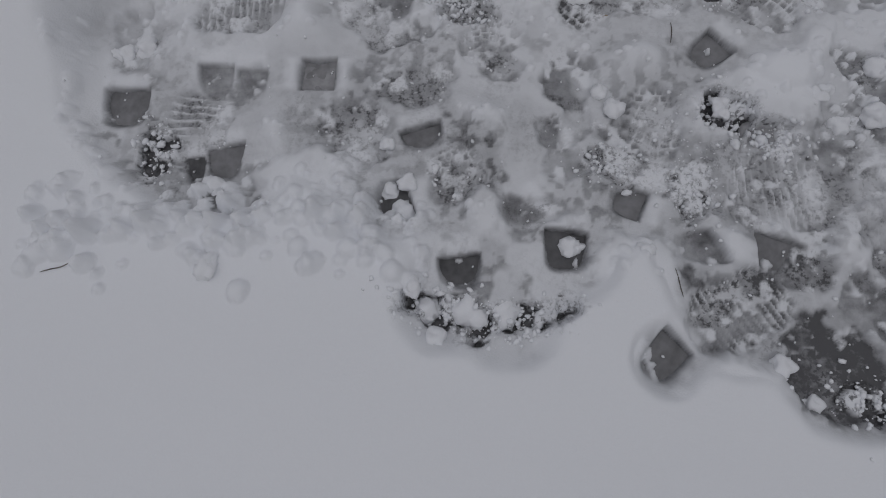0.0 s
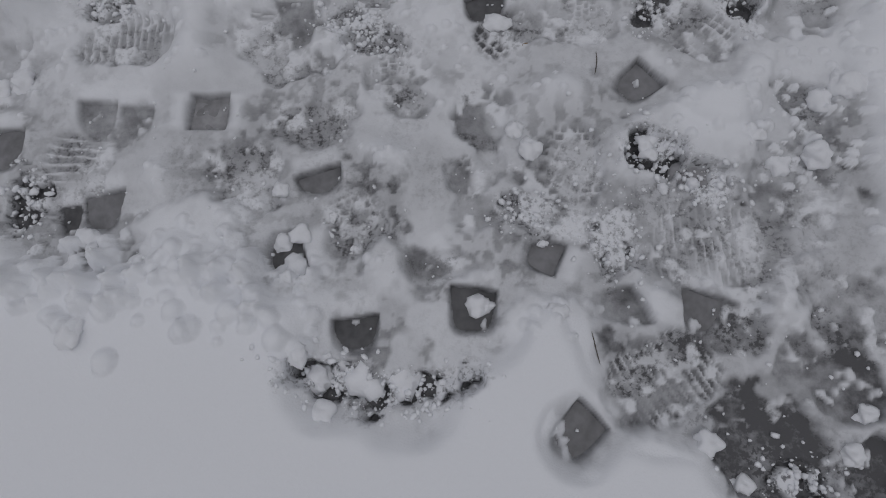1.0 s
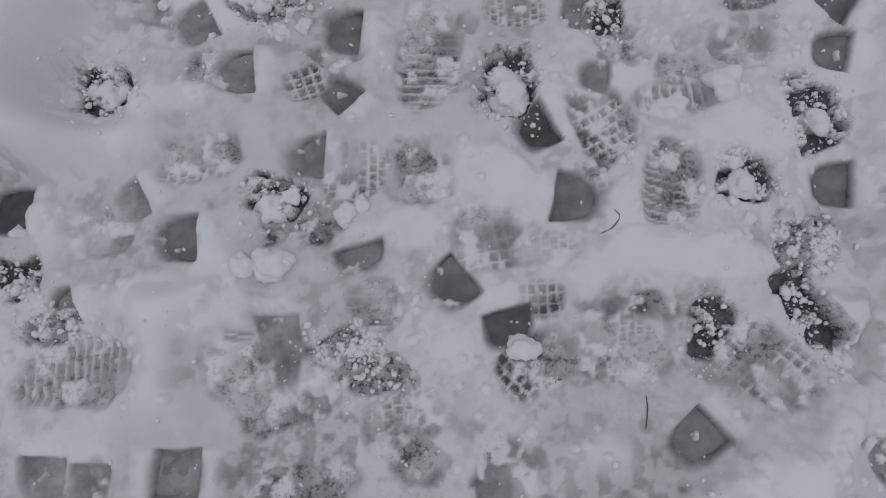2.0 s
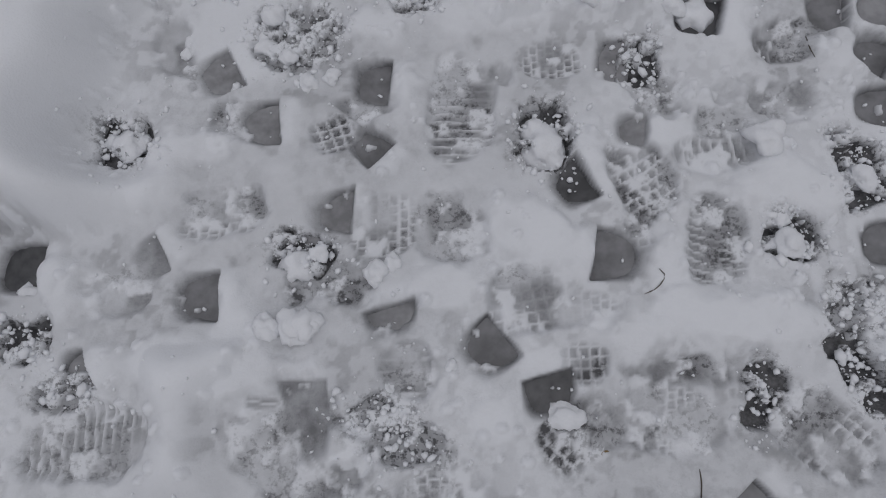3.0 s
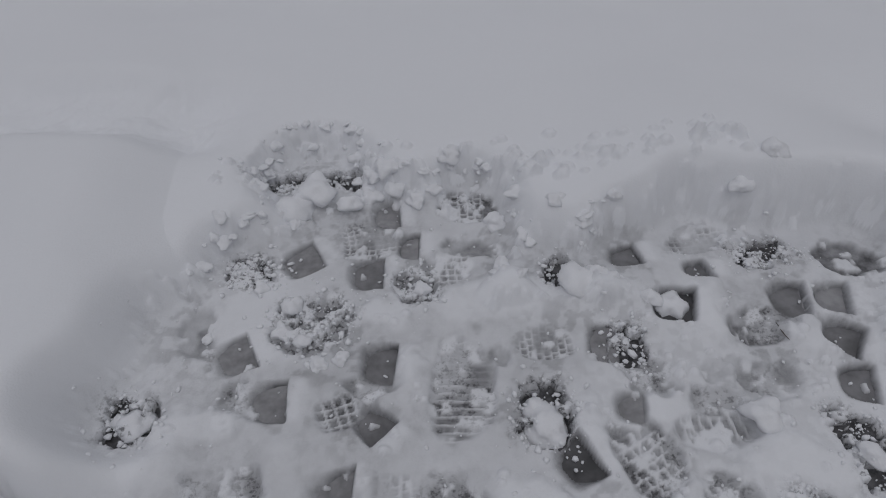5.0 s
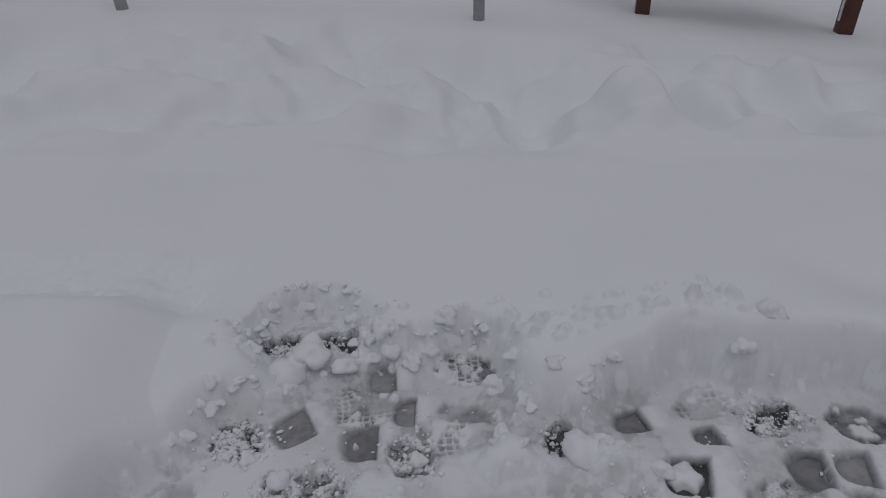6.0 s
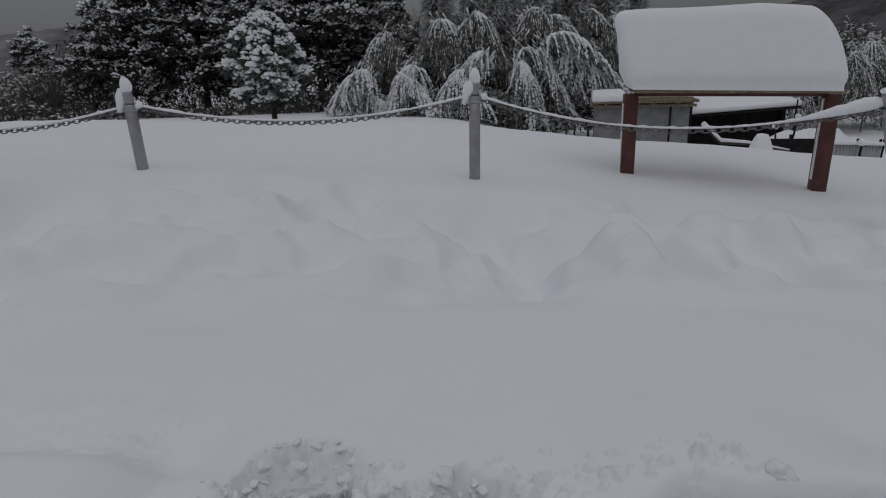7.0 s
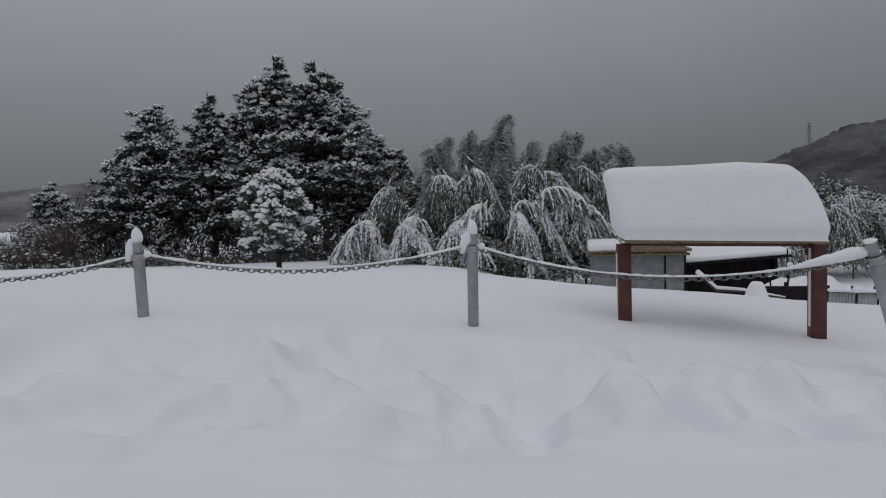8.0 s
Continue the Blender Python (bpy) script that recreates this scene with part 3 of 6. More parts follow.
press(-0.266, 1.405, 27, 0.078, 0.083, 0.60, -0, 0.020)
press(0.010, 1.384, -3, 0.071, 0.082, 0.70, -2, 0.020)
press(-0.186, 1.311, -0, 0.082, 0.083, 0.60, 5, 0.030)
press(0.008, 1.268, -41, 0.071, 0.063, 0.70, -4, 0.020)
press(-0.054, 1.144, 8, 0.081, 0.074, 0.55, -12, 0.050)
press(0.345, 1.183, 34, 0.076, 0.078, 0.85, -5, 0.040)
press(0.420, 1.067, 177, 0.084, 0.085, 0.72, -10, 0.030)
press(0.420, 1.422, -10, 0.047, 0.083, 0.62, 0, 0.030)
press(0.585, 1.502, -7, 0.084, 0.083, 0.90, -11, 0.010)
press(0.514, 1.636, 8, 0.075, 0.059, 0.75, 7, 0.020)
press(0.655, 1.594, -4, 0.059, 0.046, 0.70, 21, 0.020)
press(0.807, 1.507, -3, 0.079, 0.084, 0.65, -8, 0.030)
press(0.891, 1.510, -9, 0.073, 0.079, 0.62, -5, 0.030)
press(0.872, 1.421, -33, 0.074, 0.076, 0.65, -1, 0.020)
press(0.854, 1.321, -6, 0.070, 0.072, 0.70, -10, 0.020)
press(0.823, 1.081, -0, 0.070, 0.077, 0.72, -8, 0.020)
press(-0.559, 1.056, -1, 0.078, 0.086, 0.85, -2, 0.010)
press(-0.347, 1.062, 38, 0.063, 0.068, 0.42, -10, 0.050)
press(-0.261, 1.007, 1, 0.080, 0.084, 0.65, 3, 0.030)
press(-0.443, 0.894, 3, 0.055, 0.062, 0.55, 24, 0.030)
press(0.056, 0.960, 99, 0.056, 0.080, 0.60, 6, 0.040)
press(0.201, 0.918, 38, 0.080, 0.084, 0.68, 2, 0.030)
press(0.296, 0.847, 92, 0.073, 0.081, 0.87, 14, 0.020)
press(-0.069, 0.811, 99, 0.127, 0.070, 0.50, -6, 0.030)
press(-0.210, 0.626, 176, 0.094, 0.070, 0.60, 2, 0.040)
press(-0.434, 0.601, 96, 0.102, 0.070, 0.50, -8, 0.040)
press(-0.357, 0.605, 97, 0.076, 0.062, 0.50, -7, 0.040)
press(0.571, 0.679, 39, 0.088, 0.072, 0.66, 4, 0.020)
press(0.000, 0.481, 104, 0.058, 0.083, 0.80, 3, 0.040)
press(-0.054, 0.351, 5, 0.074, 0.090, 0.85, 16, 0.020)
press(0.391, 0.354, -16, 0.072, 0.062, 0.72, -4, 0.020)
press(-0.230, 0.630, 0, 0.082, 0.072, 0.60, -1, 0.030)
press(-0.615, 0.547, 95, 0.094, 0.088, 0.80, -2, 0.020)
press(-0.396, 0.424, 93, 0.089, 0.077, 0.80, 7, 0.030)
press(-0.451, 0.409, 100, 0.069, 0.035, 0.95, -2, 0.010)
press(0.079, 0.211, 94, 0.067, 0.079, 0.88, 3, 0.020)
press(0.275, 0.254, 89, 0.084, 0.078, 0.92, -9, 0.010)
press(0.440, 0.060, 50, 0.088, 0.067, 0.75, -7, 0.010)
press(0.653, 0.252, 80, 0.078, 0.067, 0.70, -9, 0.020)
press(0.514, 0.269, 2, 0.083, 0.062, 0.50, 25, 0.030)
press(0.676, 0.495, -11, 0.068, 0.044, 0.56, -6, 0.020)
press(0.243, 0.491, 0, 0.047, 0.044, 0.50, -3, 0.030)
press(0.182, 0.331, 35, 0.065, 0.070, 0.45, 27, 0.040)
press(0.450, 1.286, 0, 0.061, 0.058, 0.55, -10, 0.030)
rubble(0.476, 1.415, 4, 0.061, 0.070, 0.85)
rubble(0.806, 1.632, 4, 0.108, 0.060, 0.90)
rubble(0.815, 1.210, -87, 0.101, 0.073, 0.75)
rubble(-0.533, 0.937, 0, 0.062, 0.055, 0.85)
rubble(-0.445, 0.859, -9, 0.074, 0.048, 0.70)
rubble(0.592, 0.540, -9, 0.085, 0.082, 0.85)
rubble(-0.534, 0.455, -79, 0.090, 0.045, 0.95)
rubble(0.044, 0.140, -6, 0.116, 0.050, 0.95)
rubble(0.175, 0.123, 9, 0.146, 0.048, 0.95)
rubble(0.782, -0.006, -16, 0.064, 0.060, 0.95)
rubble(0.372, 0.430, 1, 0.075, 0.052, 0.60)
rubble(0.077, 0.782, -7, 0.091, 0.046, 0.62)
rubble(0.609, 0.849, -101, 0.074, 0.046, 0.80)
rubble(0.774, 0.979, -4, 0.077, 0.076, 0.62)
rubble(0.762, 0.875, -69, 0.115, 0.042, 0.85)
rubble(0.689, 1.095, -1, 0.064, 0.066, 0.88)
rubble(0.083, 1.563, 1, 0.074, 0.085, 0.62)
rubble(-0.275, 1.621, 3, 0.097, 0.071, 0.88)
rubble(-0.184, 1.905, 5, 0.188, 0.055, 0.90)
rubble(-0.122, 1.480, 13, 0.136, 0.116, 0.50)
rubble(-0.417, 1.278, 3, 0.084, 0.084, 0.80)
rubble(-0.090, 1.077, 3, 0.079, 0.055, 0.88)
rubble(0.034, 0.820, 0, 0.090, 0.054, 0.55)
rubble(0.305, 1.271, -94, 0.098, 0.081, 0.95)
rubble(0.371, 1.595, -2, 0.036, 0.053, 0.95)
rubble(0.520, 0.374, -77, 0.106, 0.077, 0.50)
rubble(0.683, 0.482, 41, 0.056, 0.075, 0.60)


def inside(kind, u, v, long, wide, skew):
    """How far inside a mark's outline a place lies, in metres."""
    a, b = long / 2, wide / 2
    if kind == "press":
        front = (a - (u - v * math.tan(radians(-skew)))) * math.cos(radians(skew))
        back = (1 - ((np.abs(np.minimum(u, 0)) / a) ** 3.2 + (np.abs(v) / b) ** 3.2 + 1e-9) ** (1 / 3.2)) * min(a, b)
        return np.minimum(np.minimum(front, b - np.abs(v)), np.where(u < 0, back, 1.0))
    power = 2.2 if kind in ("smear", "plate") else 3.0
    a, b = a + 0.006, b + 0.004
    n = (np.abs(u) / a) ** power + (np.abs(v) / b) ** power
    return (1 - (n + 1e-9) ** (1 / power)) * min(a, b)


def axis_steps(low, fine_low, fine_high, high, step, grow_low, grow, far):
    """Even steps in the middle, wider and wider outwards."""
    def out(reach, widen):
        s, got = 0.0, []
        while s < reach:
            s += step + widen * min(s, 3.0) + far * max(0.0, s - 3.0)
            got.append(min(s, reach))
        return np.array(got)
    return np.r_[(fine_low - out(fine_low - low, grow_low))[::-1], np.arange(fine_low, fine_high, step), fine_high + out(high - fine_high, grow)]


XS = axis_steps(-1800, -0.78, 1.06, 1800, 0.0036, 0.036, 0.036, 0.14)
YS = axis_steps(-900, -0.20, 2.04, 2400, 0.0036, 0.12, 0.026, 0.12)


SHEET = {}


def sheet_height(x, y):
    """Height of the snow as it lies, or of the ground where it is bare."""
    i = np.clip(np.searchsorted(YS, y), 0, len(YS) - 1)
    j = np.clip(np.searchsorted(XS, x), 0, len(XS) - 1)
    return np.maximum(SHEET["z"][i, j], 0.003)


def sheet_trodden(x, y):
    return SHEET["tr"][np.searchsorted(YS, y), np.searchsorted(XS, x)]


def build_snow():
    X, Y = np.meshgrid(XS, YS)
    whole = open_snow(X, Y)
    # how much each place was trodden
    tr = np.zeros_like(X)
    for kind, x, y, turn, long, wide, wet, skew, soft in MARKS:
        if kind == "plate":
            continue
        r = 0.5 * max(long, wide) + (0.060 if y > 0.16 else 0.020)
        ix = slice(*np.searchsorted(XS, (x - 3 * r, x + 3 * r)))
        iy = slice(*np.searchsorted(YS, (y - 3 * r, y + 3 * r)))
        d2 = ((X[iy, ix] - x) ** 2 + (Y[iy, ix] - y) ** 2) / r**2
        tr[iy, ix] = 1 - (1 - tr[iy, ix]) * (1 - 0.9 * np.exp(-d2 * d2))
    wob = fbm(X * 9, Y * 9, 51, 3) - 0.5
    tr = smooth(0.10, 0.95, tr + (0.40 - 0.28 * smooth(-0.15, -0.45, X) * smooth(0.6, 0.9, Y)) * wob * smooth(0.0, 0.3, tr))
    crumb = fbm(X * 55, Y * 55, 71, 3)
    swell = fbm(X * 7, Y * 7, 61, 3)
    churn = smooth(0.46, 0.60, fbm(X * 5.5 + 3, Y * 5.5, 62, 3))
    wetter = smooth(0.85, 0.35, Y + 0.25 * (vnoise(X * 3, Y * 3, 66) - 0.5))
    wetter = wetter * (0.75 + 0.5 * smooth(0.3, 0.7, X))
    packed = 0.007 + 0.018 * swell + 0.008 * churn * (fbm(X * 26, Y * 26, 64, 3) - 0.4) + 0.003 * churn * (crumb - 0.5)
    edge = smooth(0.0, 0.35, tr) * (1 - smooth(0.65, 1.0, tr))
    # the untouched snow is lower before the near edge, higher at the side and beyond
    far_off = np.hypot(np.maximum(np.abs(X - 0.15) - 0.8, 0), np.maximum(np.abs(Y - 0.9) - 1.0, 0))
    walled = np.maximum(2.4 * smooth(-0.20, -0.55, X + 0.15 * (Y - 1.0)) * smooth(0.45, 0.85, Y), smooth(1.45, 1.72, Y) * (1 + 1.2 * smooth(0.35, 0.65, X)))
    soft_tr = tr
    for _ in range(2):
        for axis in (0, 1):
            total = np.cumsum(np.concatenate([np.zeros_like(soft_tr.take([0], axis)), soft_tr], axis), axis)
            size, i = soft_tr.shape[axis], np.arange(soft_tr.shape[axis])
            low, high = np.maximum(i - 9, 0), np.minimum(i + 10, size)
            shape = (-1, 1) if axis == 0 else (1, -1)
            soft_tr = (total.take(high, axis) - total.take(low, axis)) / (high - low).reshape(shape)
    sunk = tr + (np.maximum(tr, smooth(0.0, 0.85, soft_tr)) - tr) * np.minimum(walled, 1.0)
    whole = whole - (0.055 - 0.050 * walled) * np.exp(-((far_off / 0.45) ** 2))
    kicked = smooth(0.50, 0.66, fbm(X * 24, Y * 24, 67, 3)) * smooth(0.40, 0.60, fbm(X * 5, Y * 5, 69, 2))
    Z = whole * (1 - sunk) + packed * sunk + edge * (0.014 * kicked + 0.006 * (crumb - 0.5)) * np.maximum(smooth(1.2, 1.6, Y), smooth(-0.25, -0.55, X) * 0.8 * smooth(0.8, 0.5, Y))
    thin = smooth(0.48, 0.58, fbm(X * 10 + 7, Y * 10, 58, 4))
    fleck = smooth(0.44, 0.60, fbm(X * 60, Y * 60, 57, 3))
    stain = smooth(0.40, 0.62, fbm(X * 4 + 11, Y * 4, 56, 3))
    P = tr**2 * (0.08 + 0.15 * stain + 0.11 * wetter + (0.27 + 0.36 * wetter) * np.maximum(thin, 0.45 * churn) * (0.30 + 0.70 * fleck))
    G = tr**2 * (0.06 + 0.16 * wetter) * smooth(0.44, 0.60, fbm(X * 8 + 5, Y * 8, 97, 3)) * (0.4 + 0.6 * churn)
    for x, y, reach, soaked in DAMP:
        ix = slice(*np.searchsorted(XS, (x - 2 * reach, x + 2 * reach)))
        iy = slice(*np.searchsorted(YS, (y - 2 * reach, y + 2 * reach)))
        gx, gy = X[iy, ix], Y[iy, ix]
        near = np.exp(-((np.hypot(gx - x, gy - y) / reach * (0.8 + 0.5 * vnoise(gx * 9 + x * 31, gy * 9, 59))) ** 4)) * (0.35 + 0.65 * thin[iy, ix]) * (0.5 + 0.5 * fleck[iy, ix])
        P[iy, ix] = np.maximum(P[iy, ix], soaked * near)
        Z[iy, ix] *= 1 - 0.5 * near * tr[iy, ix]
    for number, (kind, x, y, turn, long, wide, wet, skew, soft) in enumerate(MARKS):
        r = 0.62 * math.hypot(long, wide) + 0.06
        ix = slice(*np.searchsorted(XS, (x - r, x + r)))
        iy = slice(*np.searchsorted(YS, (y - r, y + r)))
        gx, gy = X[iy, ix] - x, Y[iy, ix] - y
        c, s = math.cos(radians(turn)), math.sin(radians(turn))
        u, v = gx * c + gy * s, -gx * s + gy * c
        ragged = {"press": 0.0035, "rubble": 0.022, "smear": 0.030, "plate": 0.034}.get(kind, 0.014)
        coarse = {"press": 18, "rubble": 26}.get(kind, 20)
        d = inside(kind, u, v, long, wide, skew) + ragged * 2 * (fbm(X[iy, ix] * coarse, Y[iy, ix] * coarse, 81 + number, 4) - 0.5)
        cover = fbm(X[iy, ix] * 38 + number * 3.7, Y[iy, ix] * 38, 91, 3)
        now, grey = Z[iy, ix], P[iy, ix]
        if kind == "plate":
            near = smooth(-0.018, 0.020, d)
            Z[iy, ix] = now * (1 - near) + np.maximum(now, wet * (0.75 + 0.5 * swell[iy, ix])) * near
            P[iy, ix] = grey * (1 - 0.68 * near)
            G[iy, ix] *= 1 - 0.85 * near
            continue
        if kind == "press":
            behind = np.clip(0.5 - u / long, 0, 1)
            fade = 0.0015 + (0.003 + 0.9 * soft) * behind**1.8
            near = smooth(-0.004, fade, d)
            ahead = np.exp(-(((u - long / 2 - 0.020) / 0.018) ** 2)) * smooth(0.62 * wide, 0.40 * wide, np.abs(v)) * (1 - near)
            P[iy, ix] = grey = grey * (1 - 0.7 * ahead)
            now = now + 0.003 * ahead
            snowy = smooth(0.66, 0.78, cover - 0.10 * wet + 0.08 * behind)
            floor = np.minimum(0.003 + snowy * (0.004 + 0.005 * crumb[iy, ix]), now)
            Z[iy, ix] = now * (1 - near) + floor * near
            if wet > 0.5:
                gap = smooth(0.0, 0.004, d - fade) * (1 - snowy)
                Z[iy, ix] = Z[iy, ix] * (1 - gap) - 0.004 * gap
            tone = np.clip((0.56 + 0.50 * wet) * (1 - 0.16 * behind) * (1 - 0.8 * snowy), 0, 1)
            P[iy, ix] = grey * (1 - near) + tone * near
            G[iy, ix] = G[iy, ix] * (1 - 0.8 * near) + 0.10 * behind * near
            continue
        if kind == "rubble":
            near = smooth(-0.008, 0.006, d)
            snowy = smooth(0.0, 0.06, cover - (0.33 + 0.21 * wet))
            floor = np.minimum(0.002 + snowy * (0.006 + 0.010 * crumb[iy, ix]), np.maximum(now, 0.014))
            Z[iy, ix] = now * (1 - near) + floor * near
            gap = near * (1 - snowy) * (wet > 0.7)
            Z[iy, ix] = Z[iy, ix] * (1 - gap) - 0.011 * gap
            P[iy, ix] = grey * (1 - near) + near * (1 - 0.9 * snowy) * wet
            G[iy, ix] = np.maximum(G[iy, ix], (0.35 + 0.45 * wet) * smooth(-0.020, 0.010, d))
            continue
        near = smooth(-0.006, soft, d)
        if kind == "smear":
            snowy = smooth(0.50, 0.64, cover - 0.26 * (wet - 0.4))
        else:
            pitch = (0.0145 if kind == "blocks" else 0.0135) + 0.0018 * (number % 3)
            warp = 0.55 * vnoise(gx * 16 + number, gy * 16, 12)
            q = np.abs((u / pitch + warp) % 1 - 0.5)
            p = np.abs((v / (pitch * (1.0 if kind == "blocks" else 2.6)) + 0.5 * (np.floor(u / pitch + warp) % 2) * (number % 2) + 0.55 * vnoise(gx * 16, gy * 16 + number, 13)) % 1 - 0.5)
            groove = np.maximum(smooth(0.30, 0.42, q), smooth(0.33, 0.43, p) if kind == "blocks" else 0.22 * smooth(0.44, 0.48, p))
            kept = smooth(0.68, 0.50, fbm(gx * 17 + number, gy * 17, 14, 2) + 0.06 * wet)
            snowy = np.maximum(groove * (0.15 + 0.80 * kept), smooth(0.53, 0.66, cover - 0.10 * (wet - 0.4)))
        Z[iy, ix] = now * (1 - near) + np.minimum(0.004 + snowy * (0.0035 + 0.004 * crumb[iy, ix]), now) * near
        patchy = 0.55 + 0.45 * smooth(0.36, 0.58, fbm(X[iy, ix] * 15 + number, Y[iy, ix] * 15, 95, 3))
        patchy = np.maximum(patchy, min(1.0, 1.05 * wet))
        tone = np.clip((0.36 + 0.80 * wet) * patchy * (1 - 0.86 * snowy), 0.05, 1)
        P[iy, ix] = grey * (1 - near) + np.maximum(tone, 0.5 * grey * (1 - snowy)) * near
        G[iy, ix] = np.maximum(G[iy, ix], near * (0.18 + 0.30 * wet) * smooth(0.40, 0.60, fbm(X[iy, ix] * 13 + number, Y[iy, ix] * 13, 98, 2)))
    dice = np.random.default_rng(91)
    edges = np.argwhere((tr > 0.10) & (tr < 0.80) & (Y > 0.2) & ((X > -0.2) | (Y < 0.7) | (tr > 0.65)) & (np.hypot(X - 0.15, Y - 0.85) < 1.6))
    edges = edges[dice.integers(0, len(edges), 420)]
    inner = np.argwhere((tr > 0.85) & (churn > 0.6) & (P < 0.2))
    inner = inner[dice.integers(0, len(inner), 160)]
    beads = np.vstack([np.column_stack([XS[edges[:, 1]], YS[edges[:, 0]], dice.uniform(0.004, 0.013, len(edges))]),
                       np.column_stack([XS[inner[:, 1]], YS[inner[:, 0]], dice.uniform(0.005, 0.011, len(inner))]),
                       np.column_stack([dice.uniform(-0.74, 0.02, 200), dice.normal(0.29, 0.045, 200), dice.uniform(0.008, 0.024, 200)]),
                       np.column_stack([dice.uniform(-0.40, 0.80, 150), dice.normal(1.86, 0.04, 150), dice.uniform(0.008, 0.018, 150)]),
                       np.column_stack([dice.uniform(0.78, 1.0, 60), dice.normal(0.64, 0.10, 60), dice.uniform(0.004, 0.012, 60)])])
    for x, y, size in beads:
        ix = slice(*np.searchsorted(XS, (x - 1.6 * size, x + 1.6 * size)))
        iy = slice(*np.searchsorted(YS, (y - 1.6 * size, y + 1.6 * size)))
        if ix.stop - ix.start < 2 or iy.stop - iy.start < 2:
            continue
        q = np.hypot(X[iy, ix] - x, (Y[iy, ix] - y) * 1.1) / size * (0.85 + 0.4 * vnoise(X[iy, ix] * 70, Y[iy, ix] * 70, 93))
        dome = np.sqrt(np.clip(1 - q * q, 0, 1))
        Z[iy, ix] += size * 0.8 * dome
        P[iy, ix] *= 1 - 0.9 * (dome > 0.3)
    for x, y, size in LUMPS:
        ix = slice(*np.searchsorted(XS, (x - 2 * size, x + 2 * size)))
        iy = slice(*np.searchsorted(YS, (y - 2 * size, y + 2 * size)))
        foot = np.exp(-(np.hypot(X[iy, ix] - x, Y[iy, ix] - y) / (0.60 * size)) ** 2)
        Z[iy, ix] += 0.16 * size * foot * (Z[iy, ix] > 0.012)
    # thin, soaked snow turns grey
    P = np.maximum(P, smooth(0.008, -0.002, Z) * 0.9 * smooth(0.1, 0.4, tr)) * (np.hypot(X - 0.15, Y - 0.85) < 2.5)
    SHEET["z"], SHEET["tr"] = Z, tr
    rows, cols = X.shape
    n = np.arange(rows * cols).reshape(rows, cols)
    faces = np.stack([n[:-1, :-1], n[:-1, 1:], n[1:, 1:], n[1:, :-1]], -1).reshape(-1, 4)
    me = mesh_of("ground", np.stack([X, Y, Z], -1).reshape(-1, 3), faces, SNOW_SHEET)
    me.attributes.new("packed", "FLOAT", "POINT").data.foreach_set("value", P.astype(np.float32).ravel())
    G = G * (np.hypot(X - 0.15, Y - 0.85) < 2.5)
    me.attributes.new("grit", "FLOAT", "POINT").data.foreach_set("value", G.astype(np.float32).ravel())
    return tagged(new("ground", me), "deep white snow, trodden to grey slush beside the bank", "snow", kind="structure")


ground = build_snow()


def snow_height(x, y):
    return float(open_snow(np.array([x]), np.array([y]))[0])


# the asphalt that shows through the bare marks
bm = bmesh.new()
bmesh.ops.create_grid(bm, x_segments=40, y_segments=40, size=1)
for v in bm.verts:
    v.co = (0.19 + v.co.x * 1.02, 0.80 + v.co.y * 1.22, 0.001 * noise.noise(v.co * 9) - 0.0045)
pavement = tagged(part("pavement", bm, ASPHALT), "dark wet asphalt under the trodden snow", "pavement", kind="structure")


# ---- shoe prints: films of slush on the asphalt ----
def slush_pad(number, x, y, turn, long, wide, wet):
    rings, sides = 4, 30
    ang = np.linspace(0, 2 * np.pi, sides, endpoint=False)
    a, b = long / 2 + 0.022, wide / 2 + 0.012
    power = np.where(np.cos(ang) < 0, 3.0, 7.0)
    reach = (np.abs(np.cos(ang) / a) ** power + np.abs(np.sin(ang) / b) ** power) ** (-1 / power)
    top = [(0, 0, 0.0005)]
    for k in range(1, rings + 1):
        s = k / rings
        for t, g in zip(ang, reach):
            px, py = s * g * math.cos(t), s * g * math.sin(t)
            z = 0.0005 + 0.0008 * noise.noise(Vector((px * 40 + number, py * 40, 0)))
            top.append((px, py, z if k < rings else -0.0005))
    base = [(g * math.cos(t), g * math.sin(t), -0.003) for t, g in zip(ang, reach)]
    bm = bmesh.new()
    vs = [bm.verts.new(p) for p in top]
    low = [bm.verts.new(p) for p in base]
    for j in range(sides):
        k = (j + 1) % sides
        bm.faces.new((vs[0], vs[1 + j], vs[1 + k]))
        for r in range(rings - 1):
            o = 1 + r * sides
            bm.faces.new((vs[o + j], vs[o + sides + j], vs[o + sides + k], vs[o + k]))
        o = 1 + (rings - 1) * sides
        bm.faces.new((vs[o + j], low[j], low[k], vs[o + k]))
    bm.faces.new(low[::-1])
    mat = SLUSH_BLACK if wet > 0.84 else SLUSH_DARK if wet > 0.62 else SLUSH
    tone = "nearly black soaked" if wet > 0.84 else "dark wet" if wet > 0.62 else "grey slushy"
    ob = part("heel_print", bm, mat)
    ob.matrix_basis = pose(x, y, 0.0003 + 0.00001 * number, 0, 0, turn)
    tagged(ob, f"{tone} heel print with one sharp edge in trodden snow", "shoe print", "shoe prints")


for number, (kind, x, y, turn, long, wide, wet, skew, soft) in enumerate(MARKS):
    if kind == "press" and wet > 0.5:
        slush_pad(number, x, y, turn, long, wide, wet)


